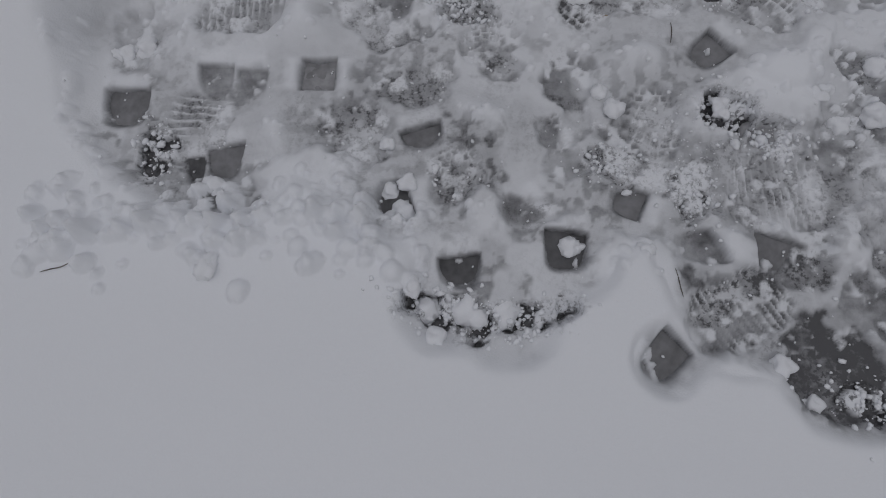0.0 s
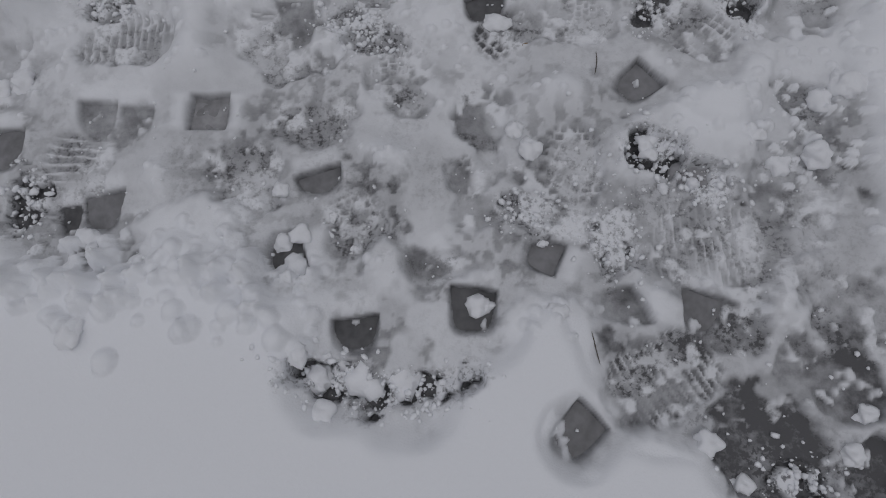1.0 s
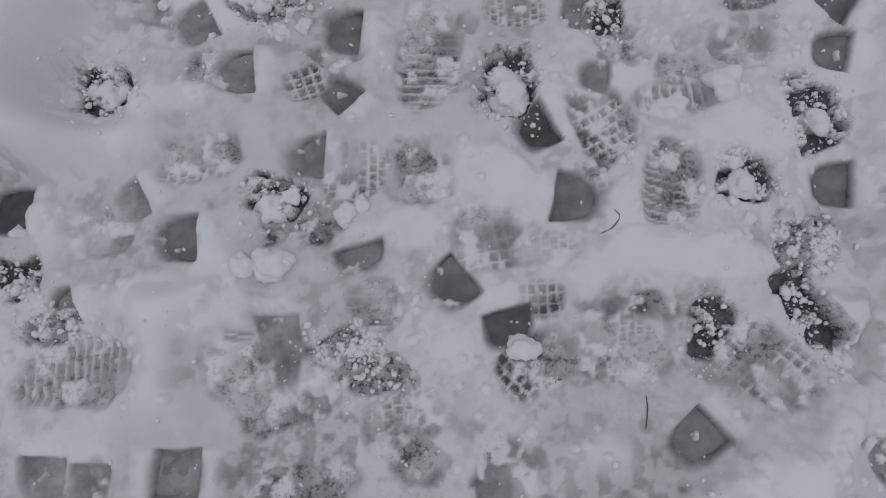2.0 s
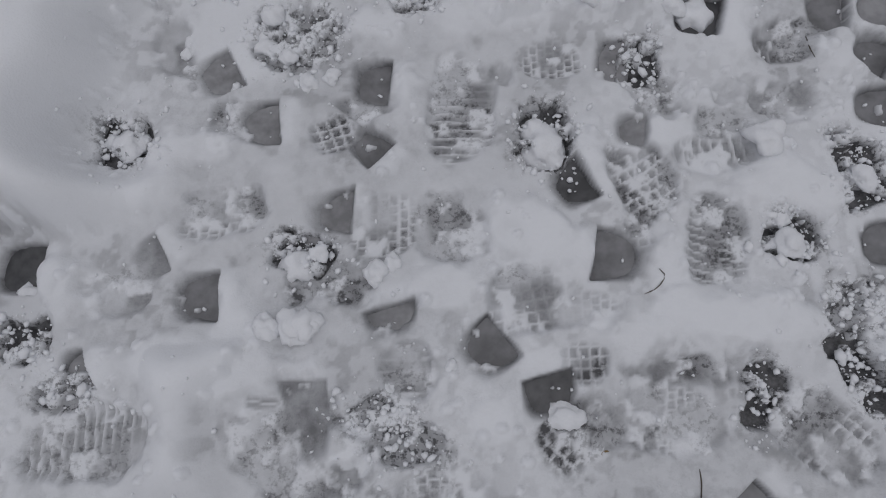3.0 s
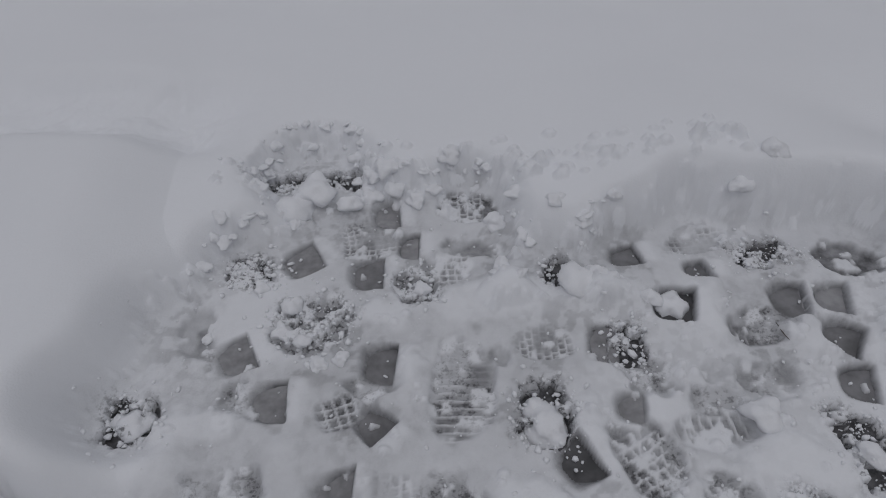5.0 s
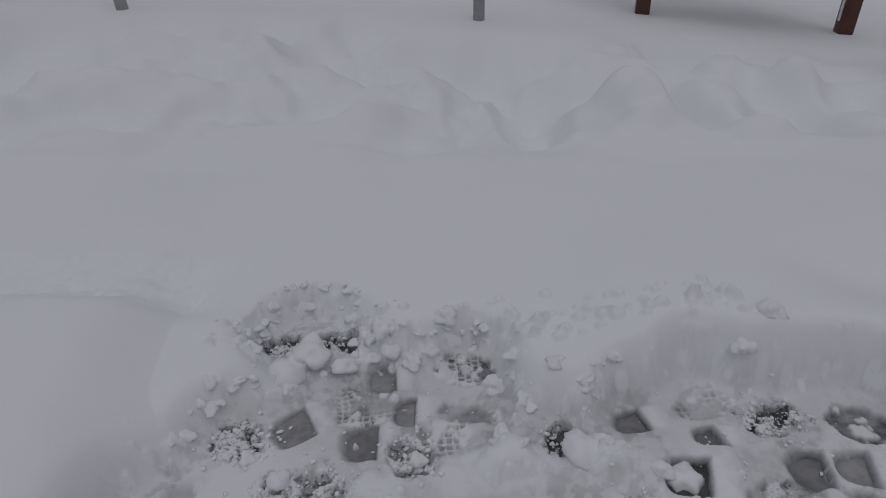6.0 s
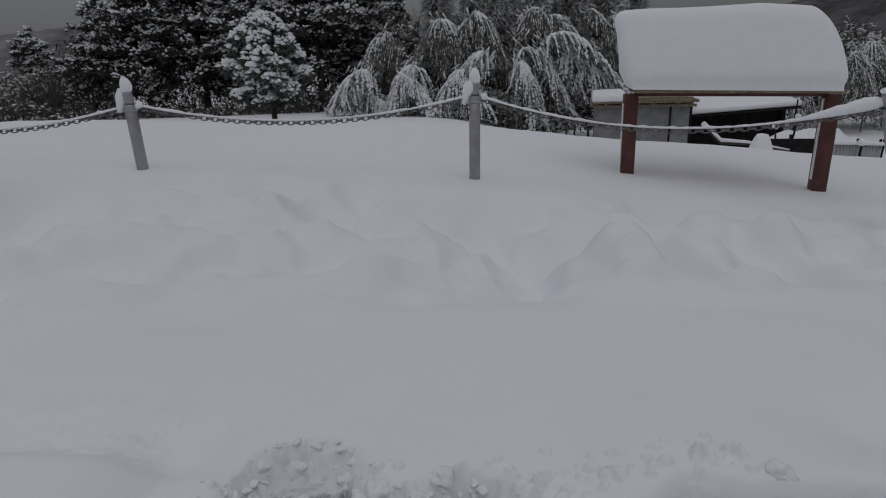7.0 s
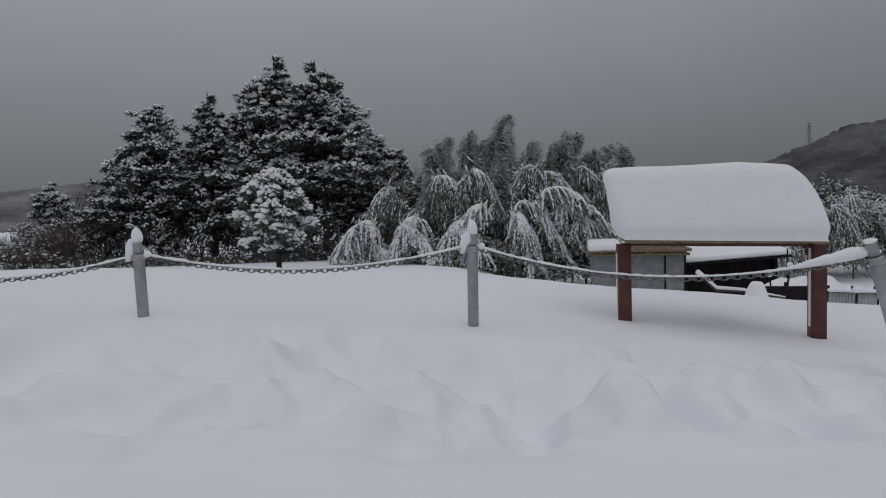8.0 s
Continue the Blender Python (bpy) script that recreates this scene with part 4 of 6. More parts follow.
# ---- chain fence along the bank ----
def chain_post(x, y, foot, top, lean=0.0, label="", capped=True):
    """A steel pipe with a narrower cap tube, a collar for the chains and a cap of snow."""
    post = empty("chain_post", pose(x, y, foot - 0.35, 0, lean, 0), label, "post", "chain posts")
    tall = (top - foot) + 0.35
    part("pipe", mesh_of("pipe", *tube([(0, 0, z) for z in np.linspace(0, tall - 0.09, 8)], 0.038, 20), STEEL), None, post)
    part("cap_tube", mesh_of("cap_tube", *tube([(0, 0, tall - 0.11), (0, 0, tall - 0.02), (0, 0, tall)], [0.031, 0.031, 0.026], 20), STEEL), None, post, "dull grey cap tube")
    part("collar", mesh_of("collar", *tube([(0, 0, tall - 0.135), (0, 0, tall - 0.13), (0, 0, tall - 0.095), (0, 0, tall - 0.09)], [0.040, 0.045, 0.045, 0.040], 20), STEEL), None, post)
    for side in (-1, 1):
        ring = bmesh.new()
        bmesh.ops.create_cone(ring, segments=8, radius1=0.008, radius2=0.008, depth=0.05, cap_ends=True)
        part("hook", ring, CHAIN_STEEL, post, "", pose(side * 0.058, 0, tall - 0.112, 0, 90, 0))
    cap = ball(x * 3 + 1, 3, 0.14, 1.0)
    for v in cap.verts:
        w = v.co.z + 0.5
        v.co = (v.co.x * 0.074 * (1.12 - 0.30 * w), v.co.y * 0.074, tall - 0.005 + max(-0.02, v.co.z + 0.35) * (0.115 if capped else 0.03))
    part("snow_cap", cap, SNOW, post, "white snow cap")
    if not capped:
        return post
    clot = ball(x * 5 + 2, 3, 0.3, 1.0)
    for v in clot.verts:
        v.co = (v.co.x * 0.075 - 0.045 - 0.05 * max(0, -v.co.z), v.co.y * 0.085, tall - 0.062 + v.co.z * 0.155)
    part("snow_clot", clot, SNOW, post)
    clot = ball(x * 7 + 3, 2, 0.3, 1.0)
    for v in clot.verts:
        v.co = (v.co.x * 0.06 + 0.062, v.co.y * 0.06, tall - 0.095 + v.co.z * 0.06)
    part("snow_clot", clot, SNOW, post)
    return post


chain_post(-1.892, 4.9, 0.32, 0.86, -1.0, "round steel chain post with a cap of snow on the bank")
chain_post(0.408, 4.9, 0.19, 0.835, 1.0, "round steel chain post with a cap of snow before the snowfield")
chain_post(2.965, 4.1, -0.02, 0.785, -16.5, "leaning round steel chain post at the end of the chain", False)
chain_post(-4.2, 4.9, 0.42, 0.92, 0.0, "round steel chain post with a cap of snow on the bank")


def link_mesh():
    pts = [(0.0150 * math.cos(a) + (0.009 if math.cos(a) > 0 else -0.009), 0.0135 * math.sin(a), 0) for a in np.linspace(0, 2 * math.pi, 13)[:-1]]
    pts.append(pts[0])
    return mesh_of("link", *tube(pts, 0.0042, 6, caps=False), CHAIN_STEEL)


LINK = link_mesh()


def hung_chain(a, b, sag, seed, heavy_end=0.0):
    """A hanging chain of links with a crust of snow along its top."""
    a, b = Vector(a), Vector(b)
    chain = empty("chain", Matrix.Translation(a), "steel link chain crusted with snow, hung between the posts", "chain", "chains of the fence")
    span = b - a
    count = int(span.length / 0.036)

    def at(s):
        return span * s - Vector((0, 0, 4 * sag * s * (1 - s)))

    for i in range(count):
        s = (i + 0.5) / count
        d = at(s + 0.004) - at(s - 0.004)
        turn = d.to_track_quat("X", "Z").to_matrix().to_4x4()
        part("link", LINK, None, chain, "", Matrix.Translation(at(s)) @ turn @ pose(0, 0, 0, 90 if i % 2 else 15, 0, 0))
    rng = np.random.default_rng(seed)
    n = count * 3
    pts, rad = [], []
    for i in range(n + 1):
        s = i / n
        p = at(s)
        swell = 1 + 0.45 * (noise.noise(Vector((s * 16, seed, 0)))) + 0.45 * noise.noise(Vector((s * 55, seed, 4)))
        thick = (0.0070 + 0.003 * (abs(s - 0.5) * 2) ** 2) * swell + heavy_end * smooth(0.78, 0.93, s) * (1 - smooth(0.95, 1.0, s))
        pts.append((p.x, p.y, p.z + 0.013 + thick * 0.75))
        rad.append(max(0.004, thick))
    v, f = tube(pts, rad, 10)
    part("snow_crust", mesh_of("snow_crust", v, f, SNOW), None, chain, "white crust of snow")
    return chain


hung_chain((-4.15, 4.9, 0.80), (-1.94, 4.9, 0.745), 0.15, 1)
hung_chain((-1.84, 4.9, 0.745), (0.355, 4.9, 0.725), 0.125, 2)
hung_chain((0.46, 4.9, 0.725), (2.70, 4.1, 0.66), 0.175, 3, 0.028)


# ---- notice board frame with a snow-laden roof ----
def notice_frame():
    a = math.degrees(math.atan2(-0.2, 1.41))
    frame_ob = empty("notice_board_frame", pose(2.345, 5.3, -0.4, 0, 0, a), "red-brown steel notice board frame standing in snow", "notice board")
    for x, top in ((-0.71, 1.09), (0.71, 1.05)):
        post = part("post", box(0.10, 0.10, top, (x, 0, 0), 0.006), RED_PAINT, frame_ob)
        part("snow_strip", box(0.008, 0.03, 0.60, (x - 0.053, 0.0, 0.42), 0.003), SNOW, post, "snow stuck to the side")
    part("beam", box(1.34, 0.07, 0.028, (0, 0.02, 0), 0.004), RED_PAINT, frame_ob, "", pose(0, 0, 1.052, 0, 1.6, 0))
    for y, z in ((-0.10, 1.085), (0.10, 1.09), (0.34, 1.10)):
        part("roof_board", box(1.40, 0.21, 0.020, (0, y, 0), 0.002), OLD_TIMBER, frame_ob, "weathered roof board", pose(0, 0, z, 0, 1.6, 0))
    return frame_ob


notice_frame()

bm = box(1.42, 0.86, 0.555, (0, 0.12, 0), 0.10, 6)
bmesh.ops.subdivide_edges(bm, edges=[e for e in bm.edges if e.calc_length() > 0.12], cuts=7, use_grid_fill=True)
for v in bm.verts:
    keen = max(0.0, 1 - v.co.z / 0.10)
    if abs(v.co.x) > 0.605:
        v.co.x = math.copysign(abs(v.co.x) * (1 - keen) + 0.675 * keen, v.co.x)
    if abs(v.co.y - 0.12) > 0.325:
        v.co.y = 0.12 + math.copysign(abs(v.co.y - 0.12) * (1 - keen) + 0.385 * keen, v.co.y - 0.12)
    v.co.x -= 0.13 * max(0.0, min(1.0, (0.55 - v.co.y) / 0.86)) * max(0.0, min(1.0, -v.co.x / 0.6)) * (0.45 + 0.55 * min(1.0, v.co.z / 0.5))
    zf = v.co.z / 0.60
    xf = v.co.x / 0.71
    v.co.y += 0.20 * zf * max(0.0, min(1.0, 0.5 - v.co.y))
    v.co.x -= 0.075 * zf if xf < 0 else 0.23 * xf * zf**2.2
    v.co.z += 0.03 * (xf + 0.6) * zf - 0.06 * max(0, xf) ** 3 * zf
    soft = min(1.0, max(0.0, v.co.z) / 0.12)
    v.co += 0.014 * soft * noise.noise_vector(v.co * 4.0)
roof_snow = part("roof_snow", bm, SNOW)
roof_snow.matrix_basis = pose(2.335, 5.3, 0.708, 0, 2.0, math.degrees(math.atan2(-0.2, 1.41)))
tagged(roof_snow, "thick rounded pillow of snow on the board roof", "snow load")


# ---- sheds and yard beyond the field ----
def panel_shed():
    shed = empty("panel_shed", pose(5.2, 20, -2.6, 0, 0, -14), "low shed of grey panels with a half-snowy roof", "shed")
    for i, (x, w) in enumerate(((0.0, 1.15), (1.19, 1.05), (2.28, 0.55))):
        part("wall_panel", box(w, 0.06, 1.95, (x + w / 2, 0, 0), 0.01), GREY_PANEL, shed)
    for x in (1.17, 2.26, 2.86):
        part("stud", box(0.05, 0.08, 1.97, (x, -0.02, 0), 0.006), BLACK_TIMBER, shed)
    part("side_wall", box(0.06, 2.4, 1.95, (0.03, 1.25, 0), 0.01), GREY_PANEL, shed)
    part("side_wall", box(0.06, 2.4, 1.95, (2.85, 1.25, 0), 0.01), GREY_PANEL, shed)
    part("back_wall", box(2.9, 0.06, 1.95, (1.42, 2.45, 0), 0.01), GREY_PANEL, shed)
    for y in (-0.25, 0.35, 1.2, 2.3):
        part("purlin", box(3.1, 0.07, 0.08, (1.42, y, 1.97), 0.006), OLD_TIMBER, shed, "brown roof purlin")
    for x in (0.3, 1.0, 1.7, 2.4):
        part("rafter", box(0.07, 2.9, 0.05, (x, 1.0, 2.055), 0.006), OLD_TIMBER, shed)
    part("roof_sheet", box(3.15, 3.0, 0.03, (1.42, 1.0, 2.11), 0.005), OLD_TIMBER, shed, "brown board roof, half cleared of snow")
    for y in (-0.42, 0.1, 0.7):
        part("batten", box(1.9, 0.09, 0.05, (2.05, y, 2.145), 0.006), OLD_TIMBER, shed)
    return shed


panel_shed()
bm = box(1.05, 2.95, 0.26, (0, 0, 0), 0.09, 4)
bmesh.ops.subdivide_edges(bm, edges=[e for e in bm.edges if e.calc_length() > 0.3], cuts=5, use_grid_fill=True)
for v in bm.verts:
    v.co += 0.03 * noise.noise_vector(v.co * 1.7)
    v.co.z = max(0.0, v.co.z)
shed_snow = part("shed_snow", bm, SNOW)
shed_snow.matrix_basis = pose(5.83, 20.87, -0.465, 0, 0, -14)
tagged(shed_snow, "flat slab of snow on the panel shed", "snow load")


def black_shed():
    shed = empty("black_shed", pose(8.2, 20.5, -2.75), "dark open timber shed with a sagging snowy roof", "shed")
    for i in range(12):
        part("wall_board", box(0.235, 0.03, 1.86, (0.40 + i * 0.24, 0.02 * (i % 2), 0), 0.004), BLACK_TIMBER, shed)
    for x, h in ((0.05, 1.8), (0.30, 1.82), (3.25, 2.0)):
        part("post", box(0.13, 0.13, h, (x, -0.12, 0), 0.01), BLACK_TIMBER, shed)
    part("brace", box(0.06, 0.06, 0.9, (0, 0, 0), 0.006), BLACK_TIMBER, shed, "", pose(-0.25, -0.1, 1.3, 0, 38, 0))
    part("side_wall", box(0.06, 2.5, 1.85, (3.24, 1.3, 0), 0.01), BLACK_TIMBER, shed)
    part("back_wall", box(3.2, 0.06, 1.85, (1.65, 2.5, 0), 0.01), BLACK_TIMBER, shed)
    part("eave_board", box(3.75, 0.08, 0.12, (0, 0, 0), 0.01), BLACK_TIMBER, shed, "", pose(1.62, -0.45, 1.83, 0, -2.6, 0))
    part("roof_sheet", box(3.9, 3.6, 0.04, (0, 0, 0), 0.006), BLACK_TIMBER, shed, "", pose(1.60, 1.1, 1.97, 6, -2.6, 0))
    return shed


black_shed()
bm = box(3.85, 3.5, 0.2, (0, 0, 0), 0.08, 4)
bmesh.ops.subdivide_edges(bm, edges=[e for e in bm.edges if e.calc_length() > 0.3], cuts=5, use_grid_fill=True)
for v in bm.verts:
    v.co += 0.03 * noise.noise_vector(v.co * 1.5)
    v.co.z = max(0.0, v.co.z)
black_snow = part("shed_snow", bm, SNOW)
black_snow.matrix_basis = pose(9.8, 21.6, -0.725, 6, -2.6, 0)
tagged(black_snow, "sloping sheet of snow on the dark shed", "snow load")

# low black plank wall and pale corrugated fence
plank_wall = empty("plank_wall", pose(7.9, 15, -1.75, 0, 2, 0), "low black wall of stacked planks in snow", "wall")
for i in range(4):
    part("plank", box(1.5, 0.05, 0.1635, (0.75, 0.006 * (i % 2), i * 0.165), 0.006), BLACK_TIMBER, plank_wall)
for x in (0.05, 0.75, 1.45):
    part("stake", box(0.07, 0.07, 0.75, (x, 0.07, 0), 0.006), BLACK_TIMBER, plank_wall)


def corrugated_fence():
    fence = empty("corrugated_fence", pose(10.3, 16, -2.15, 0, 3.5, 0), "pale corrugated sheet fence topped with snow", "fence")
    for k in range(3):
        n = 56
        xs = np.linspace(0, 0.44, n)
        ys = 0.028 * np.sin(xs / 0.088 * 2 * np.pi)
        v, f = [], []
        for side in (0, 0.004):
            for z in (0, 0.70):
                v += [(k * 0.43 + a, b + side + 0.006 * (k % 2), z) for a, b in zip(xs, ys)]
        for i in range(n - 1):
            f += [(i, i + 1, n + i + 1, n + i), (2 * n + i + 1, 2 * n + i, 3 * n + i, 3 * n + i + 1), (n + i, n + i + 1, 3 * n + i + 1, 3 * n + i), (i + 1, i, 2 * n + i, 2 * n + i + 1)]
        part("sheet", mesh_of("sheet", v, f, PALE_SHEET), None, fence)
    for x in (0.02, 0.66, 1.26, 1.36):
        part("stake", box(0.05, 0.05, 0.86, (x, 0.05, 0), 0.006), BLACK_TIMBER, fence)
    cap = box(1.34, 0.14, 0.09, (0.66, 0.01, 0.70), 0.035, 3)
    part("snow_cap", cap, SNOW, fence, "white snow cap")
    return fence


corrugated_fence()


def yard_pole(x, y, z, tall, tilt, snow=0.09):
    pole = empty("yard_pole", pose(x, y, z, 0, tilt, 0), "thin dark stake with a lump of snow", "stake", "stakes in the yard")
    part("stake", mesh_of("stake", *tube([(0, 0, 0), (0.01, 0, tall * 0.5), (0, 0, tall)], [0.03, 0.026, 0.02], 8), BLACK_TIMBER), None, pole)
    lump = ball(x, 2, 0.2, 0.9)
    for v in lump.verts:
        v.co = (v.co.x * snow * 1.6, v.co.y * snow * 1.6, tall + v.co.z * snow * 1.6)
    part("snow_cap", lump, SNOW, pole)


yard_pole(8.95, 15.6, -1.7, 1.05, 8)
yard_pole(9.45, 17.0, -2.0, 0.95, -6, 0.12)
yard_pole(10.05, 14.6, -1.75, 0.55, 4, 0.13)
yard_pole(11.0, 19.0, -2.2, 1.7, 2, 0.06)
yard_pole(11.45, 15.2, -1.95, 0.8, -10, 0.14)


def snow_mound(x, y, sx, sy, top, seed, label, point=0.0):
    low = snow_height(x, y) - 0.06
    mound = bmesh.new()
    rings, sides = 12, 28
    grid = [[mound.verts.new((math.cos(a) * r * sx, math.sin(a) * r * sy, 0)) for a in np.linspace(0, 2 * math.pi, sides, endpoint=False)] for r in np.linspace(0.04, 1.0, rings)]
    for k in range(rings - 1):
        for j in range(sides):
            i = (j + 1) % sides
            mound.faces.new((grid[k][j], grid[k + 1][j], grid[k + 1][i], grid[k][i]))
    mound.faces.new(grid[0])
    mound.faces.new(grid[-1][::-1])
    for v in mound.verts:
        r = math.hypot(v.co.x / sx, v.co.y / sy)
        rise = (max(0.0, 1 - r * r) ** 0.7 if point < 0 else max(0.0, 1 - r) ** (0.8 + point)) if r < 1 else 0.0
        bump = 1 + 0.35 * noise.noise(Vector((v.co.x * 3 + seed, v.co.y * 3, 0)))
        v.co.z = (top - low) * min(1.0, rise * bump * 1.05)
    ob = part("snow_mound", mound, SNOW)
    ob.matrix_basis = pose(x, y, low)
    tagged(ob, label, "snow mound", "snow mounds in the yard")


snow_mound(4.38, 8.5, 0.17, 0.25, -0.075, 4, "rounded hump of snow over a buried thing", -0.45)
snow_mound(4.08, 8.52, 0.5, 0.3, -0.30, 6, "low drift of snow beside the hump", 0.0)
snow_mound(11.2, 18.2, 3.6, 1.8, -1.30, 9, "broad bank of snow behind the fence", 0.2)
# a snowy bough that leans across the heap
bough = empty("fallen_bough", Matrix.Identity(4), "thin fallen bough carrying snow", "branch")
v, f = tube([(3.82, 9.00, 0.00), (3.93, 9.00, -0.10), (4.08, 9.00, -0.25), (4.45, 9.00, -0.28), (5.10, 9.07, -0.41)], [0.014, 0.02, 0.02, 0.016, 0.01], 8)
part("stem", mesh_of("stem", v, f, BARK), None, bough)
v, f = tube([(3.81, 9.00, 0.03), (3.93, 9.00, -0.07), (4.08, 9.00, -0.21), (4.45, 9.00, -0.25), (5.10, 9.07, -0.39)], [0.035, 0.03, 0.028, 0.022, 0.01], 8)
part("snow_crust", mesh_of("snow_crust", v, f, SNOW), None, bough)


# ---- trees ----
def conifer(x, y, z, tall, reach, seed, label, low=0.08, snowy=1.25, dense=1.0):
    """A cedar: tapered trunk, tiers of drooping limbs, thousands of needle sprays and the snow that lies on them."""
    rng = np.random.default_rng(seed)
    tree = empty("conifer", pose(x, y, z), label, "tree", "conifers")
    bend = rng.normal(0, 0.15, 2)
    zs = np.linspace(0, tall * 0.98, 12)
    spine = np.stack([bend[0] * (zs / tall) ** 2, bend[1] * (zs / tall) ** 2, zs], 1)
    leaf_c, leaf_w, leaf_s, snow_c, snow_w, snow_s, lv, lf, base = [], [], [], [], [], [], [], [], 0
    limbs = int(150 * dense * tall / 9)
    for i in range(limbs):
        h = low + (1 - low) * (rng.random() * 0.35 + 0.65 * (i + rng.random()) / limbs) ** 0.85 if i < limbs * 0.9 else 0.6 + 0.36 * rng.random()
        h = min(h, 0.985)
        prof = (1 - h) ** 0.70 * (0.80 + 0.20 * min(1, h * 5)) * (1 - 0.35 * smooth(0.85, 1.0, h)) + 0.02
        az = i * 2.39996 + rng.normal(0, 0.4)
        long = reach * prof * rng.uniform(0.55, 1.1) * (0.72 + 0.56 * float(vnoise(np.array([az * 1.3 % 8.2]), np.array([h * 7.0]), seed)[0]))
        rise = rng.uniform(-0.25, 0.65) - 0.20 * (1 - h)
        start = np.array([bend[0] * h**2, bend[1] * h**2, h * tall])
        out = np.array([math.cos(az), math.sin(az), 0])
        ts = np.linspace(0, 1, 6)
        pts = start + out * (ts * long)[:, None] + np.array([0, 0, 1]) * (rise * ts * long - 0.28 * long * ts**2)[:, None]
        v, f = tube(pts, np.linspace(0.045, 0.012, 6) * (0.5 + prof), 5)
        lv.append(v), lf.append(f + base)
        base += len(v)
        side = np.array([-out[1], out[0], 0])
        tufts = max(3, int(2 + long * 2.6))
        for t in np.linspace(0.30, 1.0, tufts) + rng.normal(0, 0.05, tufts):
            across = rng.normal(0, 0.20 * long**0.7) * (1.2 - 0.5 * t)
            ball_r = rng.uniform(0.16, 0.36) * (1.15 - 0.6 * h)
            mid = start + out * (t * long) + side * across + np.array([0, 0, rise * t * long - 0.20 * long * t**2 - 0.2 * abs(across)])
            n = int(rng.integers(20, 33))
            d = rng.normal(0, 1, (n, 3)) * (1, 1, 0.75)
            d /= np.linalg.norm(d, axis=1, keepdims=True)
            c = mid + d * (ball_r * rng.uniform(0.35, 1.12, n))[:, None]
            k = rng.uniform(0.7, 1.35, n)
            way = d + out * 0.5 + np.array([0, 0, 1.0]) * rng.uniform(-0.7, 0.6, n)[:, None]
            leaf_c.append(c), leaf_w.append(way), leaf_s.append(np.stack([0.135 * k, 0.038 * k, 0.03 * k], 1))
            load = snowy * (0.12 + 1.5 * rng.uniform(0.0, 1.0) ** 1.6) * (0.28 + 1.85 * h) * (0.35 + 0.75 * t)
            lit = rng.random(n) < load * np.clip(0.8 * d[:, 2] + 0.35 - 0.35 * d[:, 1], 0, 1)
            if lit.any():
                m = lit.sum()
                kk = k[lit] * rng.uniform(0.35, 1.15, m)
                snow_c.append(c[lit] + np.array([0, 0, 0.06])), snow_w.append(way[lit] * (1, 1, 0.4))
                snow_s.append(np.stack([0.12 * kk, 0.075 * kk, 0.055 * kk], 1))
    v, f = tube(spine, np.linspace(tall * 0.022, 0.02, 12), 10)
    part("trunk", mesh_of("trunk", np.vstack(lv + [v]), np.vstack(lf + [f + base]), BARK), None, tree, "dark trunk with drooping limbs")
    v, f = clumps(np.vstack(leaf_c), np.vstack(leaf_w), np.vstack(leaf_s), (TET_V, TET_F))
    part("crown", mesh_of("crown", v, f, NEEDLES, False), None, tree, "dark green needle sprays")
    v, f = clumps(np.vstack(snow_c), np.vstack(snow_w), np.vstack(snow_s))
    part("snow_load", mesh_of("snow_load", v, f, SNOW, True), None, tree, "snow on the sprays")
    return tree


conifer(-14.5, 32, snow_height(-14.5, 32), 8.4, 3.9, 11, "broad dark cedar dusted with snow at the wood's edge")
conifer(-12.0, 33, snow_height(-12.0, 33), 9.2, 2.9, 12, "slender dark cedar dusted with snow")
conifer(-9.9, 33.5, snow_height(-9.9, 33.5), 9.6, 3.2, 13, "dark cedar dusted with snow among its neighbours")
conifer(-8.1, 32, snow_height(-8.1, 32), 10.7, 3.7, 14, "tall dark cedar with snow on its tips")
conifer(-5.3, 30, snow_height(-5.3, 30), 9.8, 4.9, 15, "tall broad cedar with snow-laden limbs", snowy=1.45)
conifer(-16.6, 33, snow_height(-16.6, 33), 6.2, 3.2, 16, "lower cedar dusted with snow at the wood's edge")
conifer(-3.2, 31, snow_height(-3.2, 31), 6.6, 3.0, 17, "dark cedar behind the bamboo")
conifer(-25.0, 40, snow_height(-25.0, 40), 5.1, 2.2, 18, "small dusky conifer before the far hill")
conifer(-1.9, 36, snow_height(-1.9, 36), 6.2, 1.6, 19, "far narrow conifer above the bamboo")


def bush_blobs(rng, n, rx, ry, rz, cz):
    d = rng.normal(0, 1, (n, 3))
    d /= np.linalg.norm(d, axis=1, keepdims=True)
    r = rng.uniform(0.55, 1.0, n) ** 0.5
    return d * r[:, None] * np.array([rx, ry, rz]) + np.array([0, 0, cz]), d


